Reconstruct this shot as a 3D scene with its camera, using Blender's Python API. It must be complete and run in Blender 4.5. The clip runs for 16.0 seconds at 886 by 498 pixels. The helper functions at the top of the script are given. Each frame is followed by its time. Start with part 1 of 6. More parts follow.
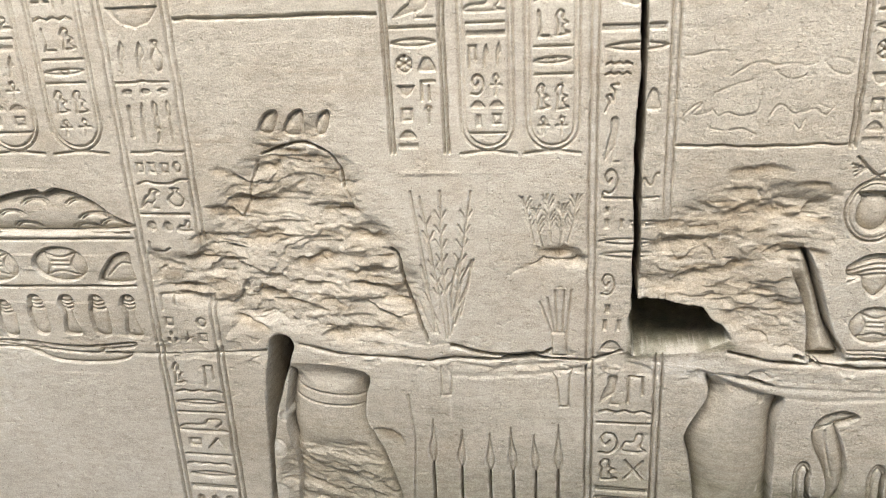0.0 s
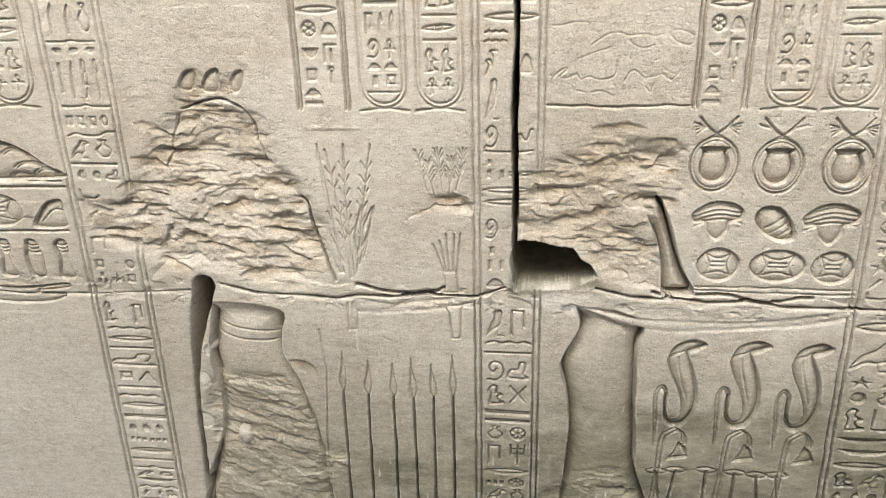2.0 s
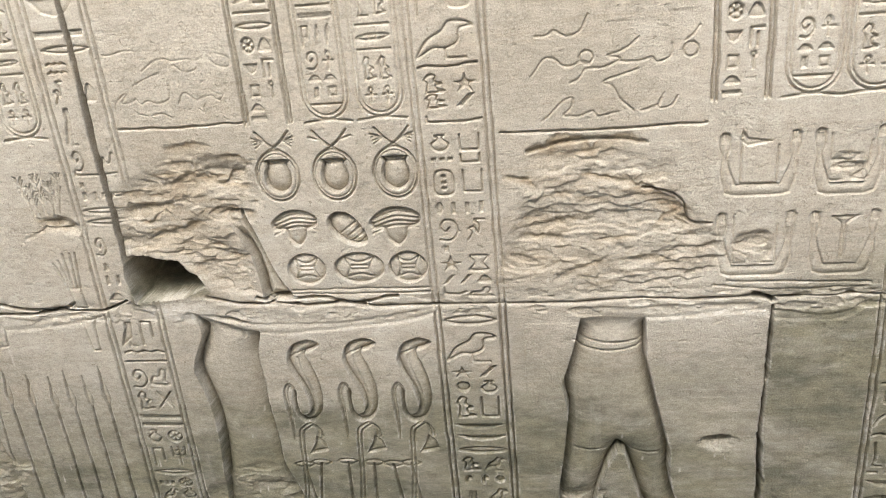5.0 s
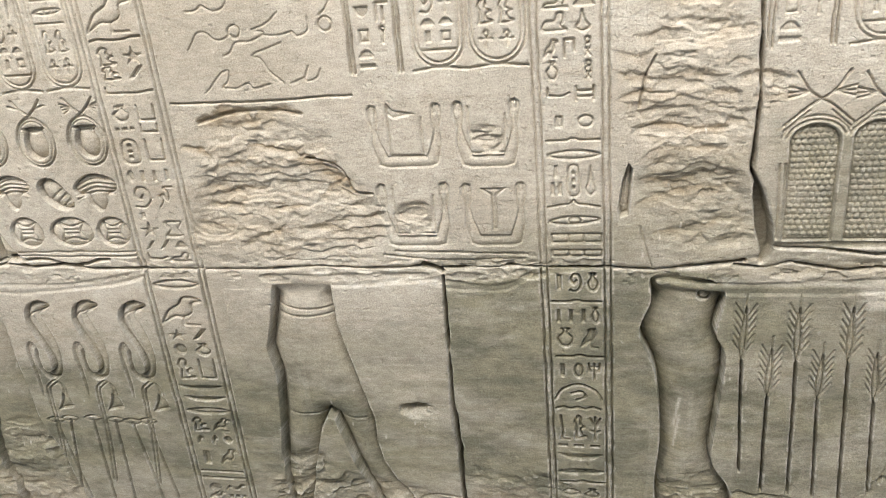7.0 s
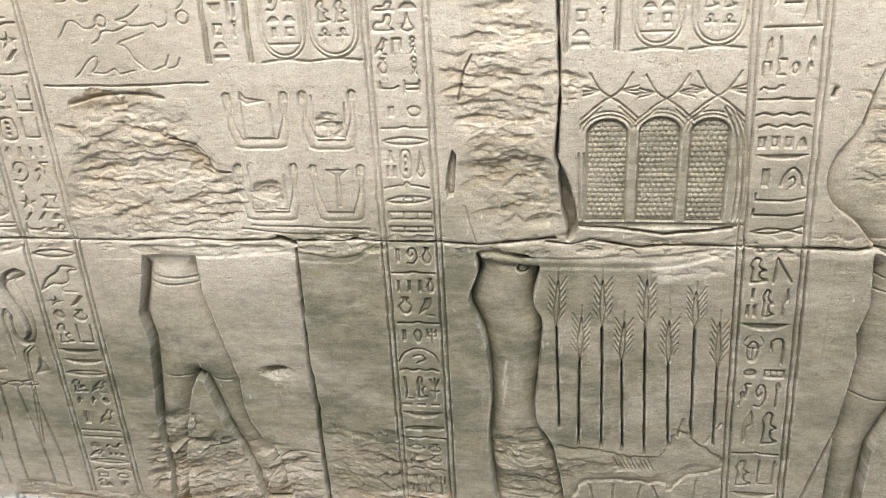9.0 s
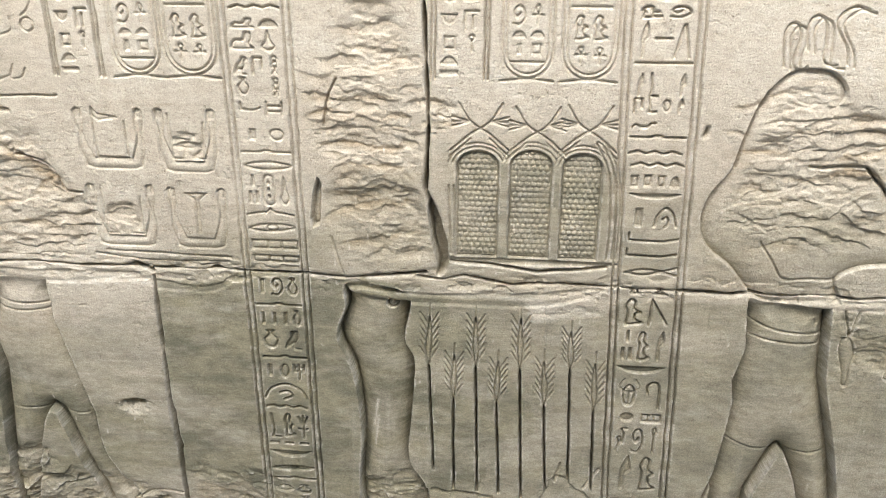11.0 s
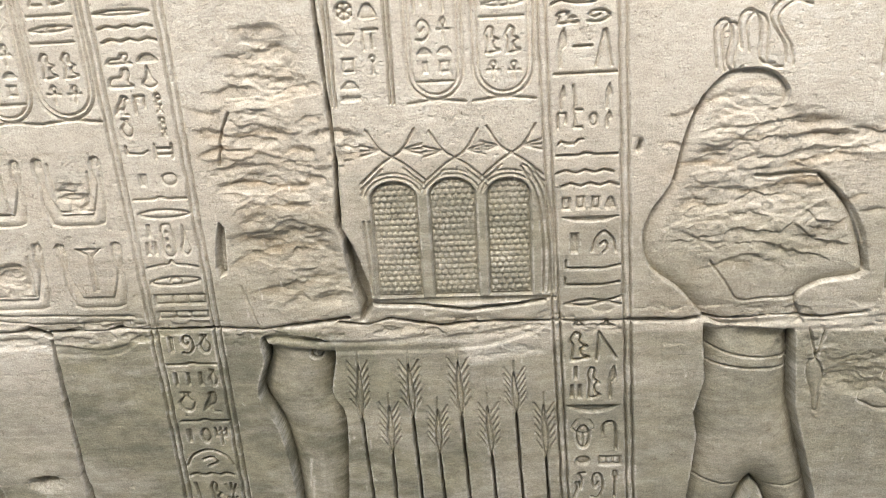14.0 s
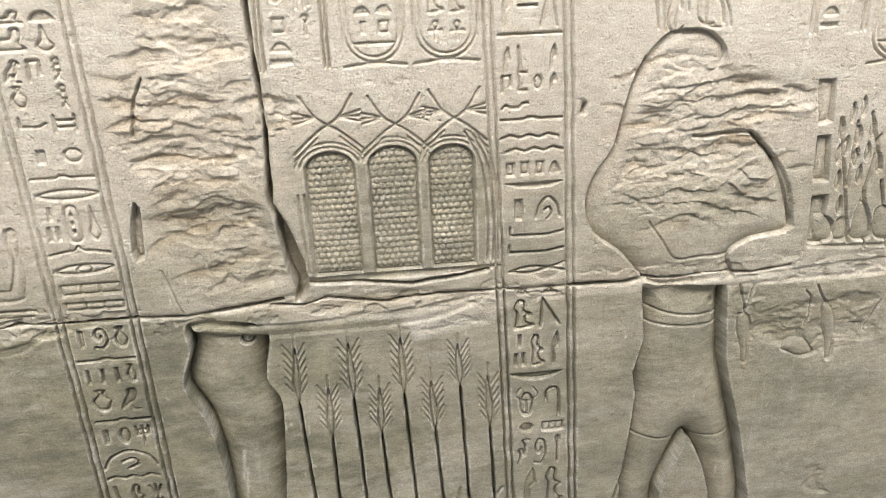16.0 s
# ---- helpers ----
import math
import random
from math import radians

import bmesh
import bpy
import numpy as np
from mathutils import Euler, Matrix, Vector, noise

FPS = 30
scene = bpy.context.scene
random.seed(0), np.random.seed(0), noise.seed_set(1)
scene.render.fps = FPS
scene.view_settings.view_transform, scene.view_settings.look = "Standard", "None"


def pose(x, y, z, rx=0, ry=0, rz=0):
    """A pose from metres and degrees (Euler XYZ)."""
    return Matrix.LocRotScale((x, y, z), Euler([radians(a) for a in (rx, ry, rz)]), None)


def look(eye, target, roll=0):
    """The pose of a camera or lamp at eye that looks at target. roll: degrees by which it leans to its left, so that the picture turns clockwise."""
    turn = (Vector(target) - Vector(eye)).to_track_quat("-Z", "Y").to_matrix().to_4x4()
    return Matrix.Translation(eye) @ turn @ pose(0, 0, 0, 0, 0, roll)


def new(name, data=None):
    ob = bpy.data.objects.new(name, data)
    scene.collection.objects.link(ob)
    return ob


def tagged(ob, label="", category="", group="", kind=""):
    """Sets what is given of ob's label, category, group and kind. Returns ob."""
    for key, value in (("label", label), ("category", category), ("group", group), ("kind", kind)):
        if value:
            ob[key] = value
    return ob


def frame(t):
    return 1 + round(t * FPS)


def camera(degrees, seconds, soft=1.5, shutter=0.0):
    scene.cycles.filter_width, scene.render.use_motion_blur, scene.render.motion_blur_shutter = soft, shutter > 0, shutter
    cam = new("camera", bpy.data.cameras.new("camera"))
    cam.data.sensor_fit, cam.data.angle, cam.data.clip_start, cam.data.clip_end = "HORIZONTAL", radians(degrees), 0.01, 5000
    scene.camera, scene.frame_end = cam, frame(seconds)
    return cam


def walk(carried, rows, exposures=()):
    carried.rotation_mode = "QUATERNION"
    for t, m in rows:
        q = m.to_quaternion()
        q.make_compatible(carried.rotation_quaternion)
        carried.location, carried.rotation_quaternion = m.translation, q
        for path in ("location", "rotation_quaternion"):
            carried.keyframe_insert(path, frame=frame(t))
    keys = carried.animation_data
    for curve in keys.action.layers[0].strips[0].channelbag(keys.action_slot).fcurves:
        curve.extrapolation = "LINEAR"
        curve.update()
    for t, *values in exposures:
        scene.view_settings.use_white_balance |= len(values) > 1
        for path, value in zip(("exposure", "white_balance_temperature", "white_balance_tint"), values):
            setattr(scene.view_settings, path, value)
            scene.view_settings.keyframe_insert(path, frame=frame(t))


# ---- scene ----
cam = camera(59.9, 16.0, soft=0.6)
PATH = [
    (0, (0.107, 0.066, 1.627), (-0.221, 1.769, 1.010), -2.9),
    (0.5, (0.123, 0.120, 1.599), (-0.247, 1.808, 0.968), -3.9),
    (1, (0.155, 0.109, 1.596), (-0.227, 1.779, 0.925), -4.1),
    (1.5, (0.213, -0.054, 1.620), (-0.134, 1.621, 0.944), -3.3),
    (2, (0.270, -0.116, 1.628), (0.036, 1.580, 0.954), -1.5),
    (2.5, (0.393, -0.091, 1.633), (0.158, 1.608, 0.966), -1.4),
    (3, (0.623, 0.019, 1.654), (0.362, 1.716, 0.991), -2.5),
    (3.5, (0.820, 0.092, 1.658), (0.570, 1.779, 0.968), -4.7),
    (3.7, (0.868, 0.096, 1.663), (0.627, 1.777, 0.958), -5.4),
    (5.8, (1.547, -0.157, 1.632), (1.259, 1.524, 0.941), -4.4),
    (6, (1.648, -0.125, 1.621), (1.324, 1.549, 0.930), -5.0),
    (6.5, (1.893, -0.067, 1.570), (1.503, 1.595, 0.884), -5.7),
    (7, (2.051, -0.039, 1.553), (1.672, 1.624, 0.861), -5.3),
    (7.5, (2.109, -0.053, 1.553), (1.731, 1.606, 0.855), -5.3),
    (8, (2.162, -0.071, 1.563), (1.806, 1.593, 0.866), -5.0),
    (8.5, (2.227, -0.122, 1.539), (1.903, 1.548, 0.839), -3.7),
    (9, (2.344, -0.198, 1.562), (2.070, 1.480, 0.859), -2.9),
    (9.5, (2.397, -0.273, 1.570), (2.161, 1.410, 0.868), -1.1),
    (10, (2.410, -0.255, 1.557), (2.210, 1.442, 0.871), -0.1),
    (10.2, (2.432, -0.224, 1.563), (2.240, 1.472, 0.877), -0.0),
    (12.3, (2.613, 0.087, 1.556), (2.480, 1.807, 0.914), -0.5),
    (12.5, (2.614, 0.091, 1.570), (2.483, 1.809, 0.924), -0.8),
    (13, (2.641, 0.080, 1.558), (2.511, 1.799, 0.913), -1.8),
    (13.5, (2.639, 0.052, 1.493), (2.497, 1.772, 0.854), -2.3),
    (14, (2.655, 0.098, 1.541), (2.510, 1.819, 0.908), -3.6),
    (14.5, (2.610, 0.121, 1.558), (2.476, 1.839, 0.914), -3.8),
    (15, (2.581, 0.151, 1.613), (2.582, 1.873, 0.965), -3.8),
    (15.5, (2.527, 0.165, 1.558), (2.672, 1.875, 0.893), -2.4),
    (16, (2.518, 0.165, 1.533), (2.678, 1.849, 0.811), -2.3),
]
walk(cam, [(t, look(eye, target, roll)) for t, eye, target, roll in PATH],
     [(0, 0.95, 6500, 9), (3.5, 0.98, 6500, 9), (6.0, 0.88, 6500, 9), (7.0, 0.97, 6500, 8), (9.0, 1.10, 6500, 8), (10.2, 1.12, 6500, 8), (12.5, 1.06, 6500, 9), (16, 1.06, 6500, 9)])


# ---- world, sun ----
world = bpy.data.worlds.new("world")
scene.world = world
world.use_nodes = True
sky = world.node_tree.nodes.new("ShaderNodeTexSky")
sky.sky_type, sky.sun_disc = "NISHITA", False
sky.sun_elevation, sky.sun_rotation = radians(51), radians(185)
sky.dust_density = 3.0
back = world.node_tree.nodes["Background"]
back.inputs["Strength"].default_value = 0.16
world.node_tree.links.new(sky.outputs["Color"], back.inputs["Color"])
sun = new("sun", bpy.data.lights.new("sun", "SUN"))
sun.data.energy, sun.data.angle, sun.data.color = 3.1, radians(58), (1.0, 0.96, 0.90)
sun.matrix_world = look((-0.08, -0.92, 1.15), (0, 0, 0))


# ---- materials ----
def node(tree, kind, **values):
    n = tree.nodes.new("ShaderNode" + kind)
    for key, value in values.items():
        n.inputs[key.replace("_", " ")].default_value = value
    return n


def mix(tree, factor, a, b, mode="MIX"):
    n = tree.nodes.new("ShaderNodeMixRGB")
    n.blend_type = mode
    for slot, value in ((0, factor), (1, a), (2, b)):
        if isinstance(value, bpy.types.NodeSocket):
            tree.links.new(value, n.inputs[slot])
        elif slot == 0:
            n.inputs[0].default_value = value
        else:
            n.inputs[slot].default_value = (*value, 1)
    return n.outputs[0]


def ramp(tree, value, low, high):
    n = tree.nodes.new("ShaderNodeMapRange")
    n.interpolation_type = "SMOOTHSTEP"
    n.inputs["From Min"].default_value, n.inputs["From Max"].default_value = low, high
    tree.links.new(value, n.inputs["Value"])
    return n.outputs[0]


def scaled_noise(tree, place, scale, detail=6.0, rough=0.6, stretch=(1, 1, 1)):
    m = tree.nodes.new("ShaderNodeMapping")
    m.inputs["Scale"].default_value = stretch
    tree.links.new(place, m.inputs["Vector"])
    n = node(tree, "TexNoise", Scale=scale, Detail=detail, Roughness=rough)
    tree.links.new(m.outputs[0], n.inputs["Vector"])
    return n.outputs["Fac"]


def sandstone():
    mat = bpy.data.materials.new("sandstone")
    mat.use_nodes = True
    tree = mat.node_tree
    shader = tree.nodes["Principled BSDF"]
    shader.inputs["Roughness"].default_value = 0.88
    shader.inputs["Specular IOR Level"].default_value = 0.25
    place = tree.nodes.new("ShaderNodeNewGeometry").outputs["Position"]
    def attr(name):
        a = tree.nodes.new("ShaderNodeAttribute")
        a.attribute_name = name
        return a.outputs["Fac"]
    cloud = ramp(tree, scaled_noise(tree, place, 2.2), 0.3, 0.7)
    colour = mix(tree, cloud, (0.445, 0.402, 0.326), (0.575, 0.530, 0.445))
    bed = ramp(tree, scaled_noise(tree, place, 3.0, 5, 0.6, (1, 1, 16)), 0.52, 0.72)
    colour = mix(tree, mix(tree, bed, (0, 0, 0), (0.30, 0.30, 0.30)), colour, (0.40, 0.325, 0.235))
    bloom = ramp(tree, scaled_noise(tree, place, 7.0, 7, 0.65), 0.56, 0.75)
    colour = mix(tree, mix(tree, bloom, (0, 0, 0), (0.45, 0.45, 0.45)), colour, (0.63, 0.59, 0.51))
    warm = ramp(tree, scaled_noise(tree, place, 4.5, 7, 0.7, (1, 1, 1.6)), 0.50, 0.70)
    colour = mix(tree, mix(tree, warm, (0, 0, 0), (0.38, 0.38, 0.38)), colour, (0.43, 0.355, 0.262))
    # freshly broken stone; its mask is stronger in recesses, as painted brown shade
    ochre = scaled_noise(tree, place, 9.0, 6, 0.6, (1, 1, 3))
    broke = mix(tree, ramp(tree, ochre, 0.42, 0.68), (0.455, 0.385, 0.283), (0.285, 0.205, 0.115))
    colour = mix(tree, mix(tree, attr("broken"), (0, 0, 0), (0.95, 0.95, 0.95)), colour, broke)
    # grey damp stain; its mask also carries painted shade
    damp_shade = scaled_noise(tree, place, 6.0, 8, 0.68, (1, 1, 2.2))
    stain = mix(tree, ramp(tree, damp_shade, 0.36, 0.66), (0.185, 0.178, 0.130), (0.318, 0.294, 0.206))
    grey_mix = node(tree, "Math")
    grey_mix.operation, grey_mix.use_clamp = "MULTIPLY", True
    tree.links.new(attr("damp_shade"), grey_mix.inputs[0])
    tree.links.new(mix(tree, ramp(tree, scaled_noise(tree, place, 3.2, 7, 0.66, (1, 1, 2.6)), 0.34, 0.60), (0.62, 0.62, 0.62), (1.16, 1.16, 1.16)), grey_mix.inputs[1])
    colour = mix(tree, grey_mix.outputs[0], colour, stain)
    # pale dust, plus highlights painted on arrises and the wall's upper right
    dust_light = attr("dust_light")
    colour = mix(tree, dust_light, colour, (0.66, 0.62, 0.54))
    drip = ramp(tree, scaled_noise(tree, place, 16.0, 5, 0.7, (1, 1, 0.09)), 0.56, 0.74)
    colour = mix(tree, mix(tree, drip, (0, 0, 0), (0.22, 0.22, 0.22)), colour, (0.64, 0.60, 0.52))
    grain = scaled_noise(tree, place, 260.0, 3, 0.7)
    colour = mix(tree, 0.68, colour, mix(tree, ramp(tree, grain, 0.25, 0.75), (0.36, 0.36, 0.36), (0.64, 0.64, 0.64)), "OVERLAY")
    mottle = scaled_noise(tree, place, 45.0, 6, 0.7, (1, 1, 2.4))
    colour = mix(tree, 0.55, colour, mix(tree, ramp(tree, mottle, 0.3, 0.7), (0.37, 0.36, 0.345), (0.63, 0.635, 0.64)), "OVERLAY")
    speck = ramp(tree, scaled_noise(tree, place, 85.0, 2, 0.5), 0.71, 0.75)
    colour = mix(tree, mix(tree, speck, (0, 0, 0), (0.5, 0.5, 0.5)), colour, (0.17, 0.14, 0.10))
    tree.links.new(colour, shader.inputs["Base Color"])
    b1 = node(tree, "Bump", Strength=0.85, Distance=0.0021)
    tree.links.new(grain, b1.inputs["Height"])
    b2 = node(tree, "Bump", Strength=0.5, Distance=0.003)
    tree.links.new(scaled_noise(tree, place, 70.0, 5, 0.65, (1, 1, 1.8)), b2.inputs["Height"])
    tree.links.new(b1.outputs[0], b2.inputs["Normal"])
    pit = node(tree, "Bump", Strength=0.7, Distance=0.003)
    pit.invert = True
    tree.links.new(ramp(tree, scaled_noise(tree, place, 130.0, 2, 0.5, (1, 1, 1.5)), 0.64, 0.74), pit.inputs["Height"])
    tree.links.new(b2.outputs[0], pit.inputs["Normal"])
    b3 = node(tree, "Bump", Strength=0.4, Distance=0.002)
    tree.links.new(scaled_noise(tree, place, 22.0, 6, 0.7, (1, 1, 9)), b3.inputs["Height"])
    tree.links.new(pit.outputs[0], b3.inputs["Normal"])
    tree.links.new(b3.outputs[0], shader.inputs["Normal"])
    return mat


def dusty_ground():
    mat = bpy.data.materials.new("dusty_ground")
    mat.use_nodes = True
    tree = mat.node_tree
    shader = tree.nodes["Principled BSDF"]
    shader.inputs["Roughness"].default_value = 0.95
    place = tree.nodes.new("ShaderNodeNewGeometry").outputs["Position"]
    colour = mix(tree, ramp(tree, scaled_noise(tree, place, 14.0), 0.35, 0.65), (0.44, 0.43, 0.41), (0.62, 0.61, 0.59))
    colour = mix(tree, ramp(tree, scaled_noise(tree, place, 160.0, 3), 0.55, 0.7), colour, (0.16, 0.15, 0.13))
    tree.links.new(colour, shader.inputs["Base Color"])
    b = node(tree, "Bump", Strength=0.6, Distance=0.006)
    tree.links.new(scaled_noise(tree, place, 60.0, 6, 0.7), b.inputs["Height"])
    tree.links.new(b.outputs[0], shader.inputs["Normal"])
    return mat


STONE, DIRT = sandstone(), dusty_ground()

# ---- the carved face: one height sheet, cut into its blocks and carvings ----
WALL_Y, JOINT = 1.5, 0.866
X0, Z0, STEP, NX, NZ = -1.50, -0.02, 0.0019, 2737, 871
GX = X0 + STEP * np.arange(NX)
GZ = Z0 + STEP * np.arange(NZ)
depth = np.zeros((NZ, NX), np.float32)
owner = np.zeros((NZ, NX), np.int32)
paint = {k: np.zeros((NZ, NX), np.float32) for k in ("broken", "damp_shade", "dust_light")}
things = []
rng = np.random.default_rng(7)
LATTICE = rng.random((256, 256)).astype(np.float32)


def begin(name, parent=None, label="", category="", group="", kind=""):
    """A new owner of a piece of the face: a thing, or a part of the thing given."""
    things.append((name, parent, label, category, group, kind))
    return len(things) - 1


def step01(a, b, v):
    t = np.clip((v - a) / (b - a), 0, 1)
    return t * t * (3 - 2 * t)


def lump(x, z, seed=0):
    """Smooth value noise from 0 to 1."""
    x, z = x + 17.3 * seed, z + 9.7 * seed
    i, k = np.floor(x).astype(int), np.floor(z).astype(int)
    u, v = x - i, z - k
    u, v = u * u * (3 - 2 * u), v * v * (3 - 2 * v)
    a, b = LATTICE[k & 255, i & 255], LATTICE[k & 255, (i + 1) & 255]
    c, d = LATTICE[(k + 1) & 255, i & 255], LATTICE[(k + 1) & 255, (i + 1) & 255]
    return (a * (1 - u) + b * u) * (1 - v) + (c * (1 - u) + d * u) * v


def fbm(x, z, seed=0, octaves=4):
    total, size = 0, 0.5
    for o in range(octaves):
        total = total + size * lump(x * 2 ** o, z * 2 ** o, seed + 3 * o)
        size /= 2
    return total / (1 - 0.5 ** octaves)


def window(points, pad):
    """The stretch of the sheet round some points, and its coordinates."""
    p = np.asarray(points)[:, :2]
    i0, i1 = np.clip([(p[:, 0].min() - pad - X0) / STEP, (p[:, 0].max() + pad - X0) / STEP + 2], 0, NX).astype(int)
    k0, k1 = np.clip([(p[:, 1].min() - pad - Z0) / STEP, (p[:, 1].max() + pad - Z0) / STEP + 2], 0, NZ).astype(int)
    win = (slice(k0, k1), slice(i0, i1))
    x, z = np.meshgrid(GX[i0:i1], GZ[k0:k1])
    return win, x, z


def bend(points, closed=False, n=5):
    """A smooth curve through the points."""
    p = [np.array(q, float) for q in points]
    if len(p) < 3:
        return p
    p = [p[-1], *p, p[0], p[1]] if closed else [2 * p[0] - p[1], *p, 2 * p[-1] - p[-2]]
    out = []
    for a, b, c, d in zip(p, p[1:], p[2:], p[3:]):
        for t in np.arange(n) / n:
            out.append(0.5 * (2 * b + (c - a) * t + (2 * a - 5 * b + 4 * c - d) * t * t + (3 * b - a - 3 * c + d) * t ** 3))
    return out if closed else [*out, p[-2]]


def away(x, z, points, closed=False):
    """The distance to a line through the points; with a third number in each point, less that width."""
    best = np.full(x.shape, 9.0)
    pairs = list(zip(points, points[1:])) + ([(points[-1], points[0])] if closed else [])
    for a, b in pairs:
        dx, dz = b[0] - a[0], b[1] - a[1]
        t = np.clip(((x - a[0]) * dx + (z - a[1]) * dz) / max(dx * dx + dz * dz, 1e-12), 0, 1)
        d = np.hypot(x - a[0] - t * dx, z - a[1] - t * dz)
        if len(a) > 2:
            d = d - (a[2] + (b[2] - a[2]) * t)
        np.minimum(best, d, out=best)
    return best


def within(x, z, points):
    """How far inside the outline, negative outside."""
    odd = np.zeros(x.shape, bool)
    for a, b in zip(points, [*points[1:], points[0]]):
        if a[1] != b[1]:
            odd ^= ((a[1] > z) != (b[1] > z)) & (x < (b[0] - a[0]) * (z - a[1]) / (b[1] - a[1]) + a[0])
    d = away(x, z, points, True)
    return np.where(odd, d, -d)


def own(win, mask, who):
    if who is not None:
        owner[win][mask] = who


sunk = set()


def groove(points, w=0.0035, d=0.004, who=None, curve=False, closed=False, wobble=0.0, deep=False):
    """A cut line w to each side and d deep; on a sunk form it is a shallow line that follows the form."""
    if curve:
        points = bend(points, closed)
    win, x, z = window(points, w + 0.03)
    if wobble:
        x, z = x + wobble * (fbm(x * 30, z * 30, 5) - 0.5), z + wobble * (fbm(x * 30, z * 30, 8) - 0.5)
    dist = away(x, z, points, closed)
    line = 1 - step01(0.3 * w, max(w + 0.0010, 0.0034), dist)
    if deep or who in sunk:
        depth[win] += (d if deep else min(d, 0.0045)) * line
    else:
        depth[win] = np.maximum(depth[win], 1.4 * d * line)
    own(win, dist < w + 0.002, who)


def ridge(points, w=0.003, d=0.002, who=None, curve=True, closed=False):
    """A raised line."""
    if curve:
        points = bend(points, closed)
    win, x, z = window(points, w + 0.01)
    dist = away(x, z, points, closed)
    depth[win] -= d * (1 - step01(0.2 * w, w + 0.001, dist))
    own(win, dist < w + 0.002, who)


def sink(points, d=0.012, bulge=0.6, round_=0.03, edge=0.003, who=None, curve=True, rough=0.0, add=False, lid=False):
    """Sunk relief: a sharp edge d deep, the form inside swelling back towards the face."""
    if curve:
        points = bend(points, True)
    win, x, z = window(points, 0.012)
    sd = within(x, z, points) + rough * (fbm(x * 40, z * 40, 2) - 0.5)
    keep = step01(-0.35 * edge, 0.35 * edge + 0.0008, sd)
    swell = 0.45 + 0.55 * bulge
    form = 1.7 * d * (1 - swell * (1 - np.exp(-np.clip(sd, 0, 1) / (0.38 * round_))))
    if round_ > 0.04:
        form = 1.3 * form + 0.016 * np.exp(-np.clip(sd, 0, 1) / 0.011)
    if lid:
        form = form * step01(-0.004, 0.045, max(p[1] for p in points) - z)
    if who is not None:
        sunk.add(who)
    depth[win] = depth[win] * (1 - keep) + (form + (depth[win] if add else 0)) * keep
    own(win, sd > -0.002, who)


def ellipse(cx, cz, rx, rz, n=20, a0=0.0, a1=360.0):
    return [(cx + rx * math.cos(radians(a)), cz + rz * math.sin(radians(a))) for a in np.linspace(a0, a1, n, endpoint=a1 - a0 < 360)]


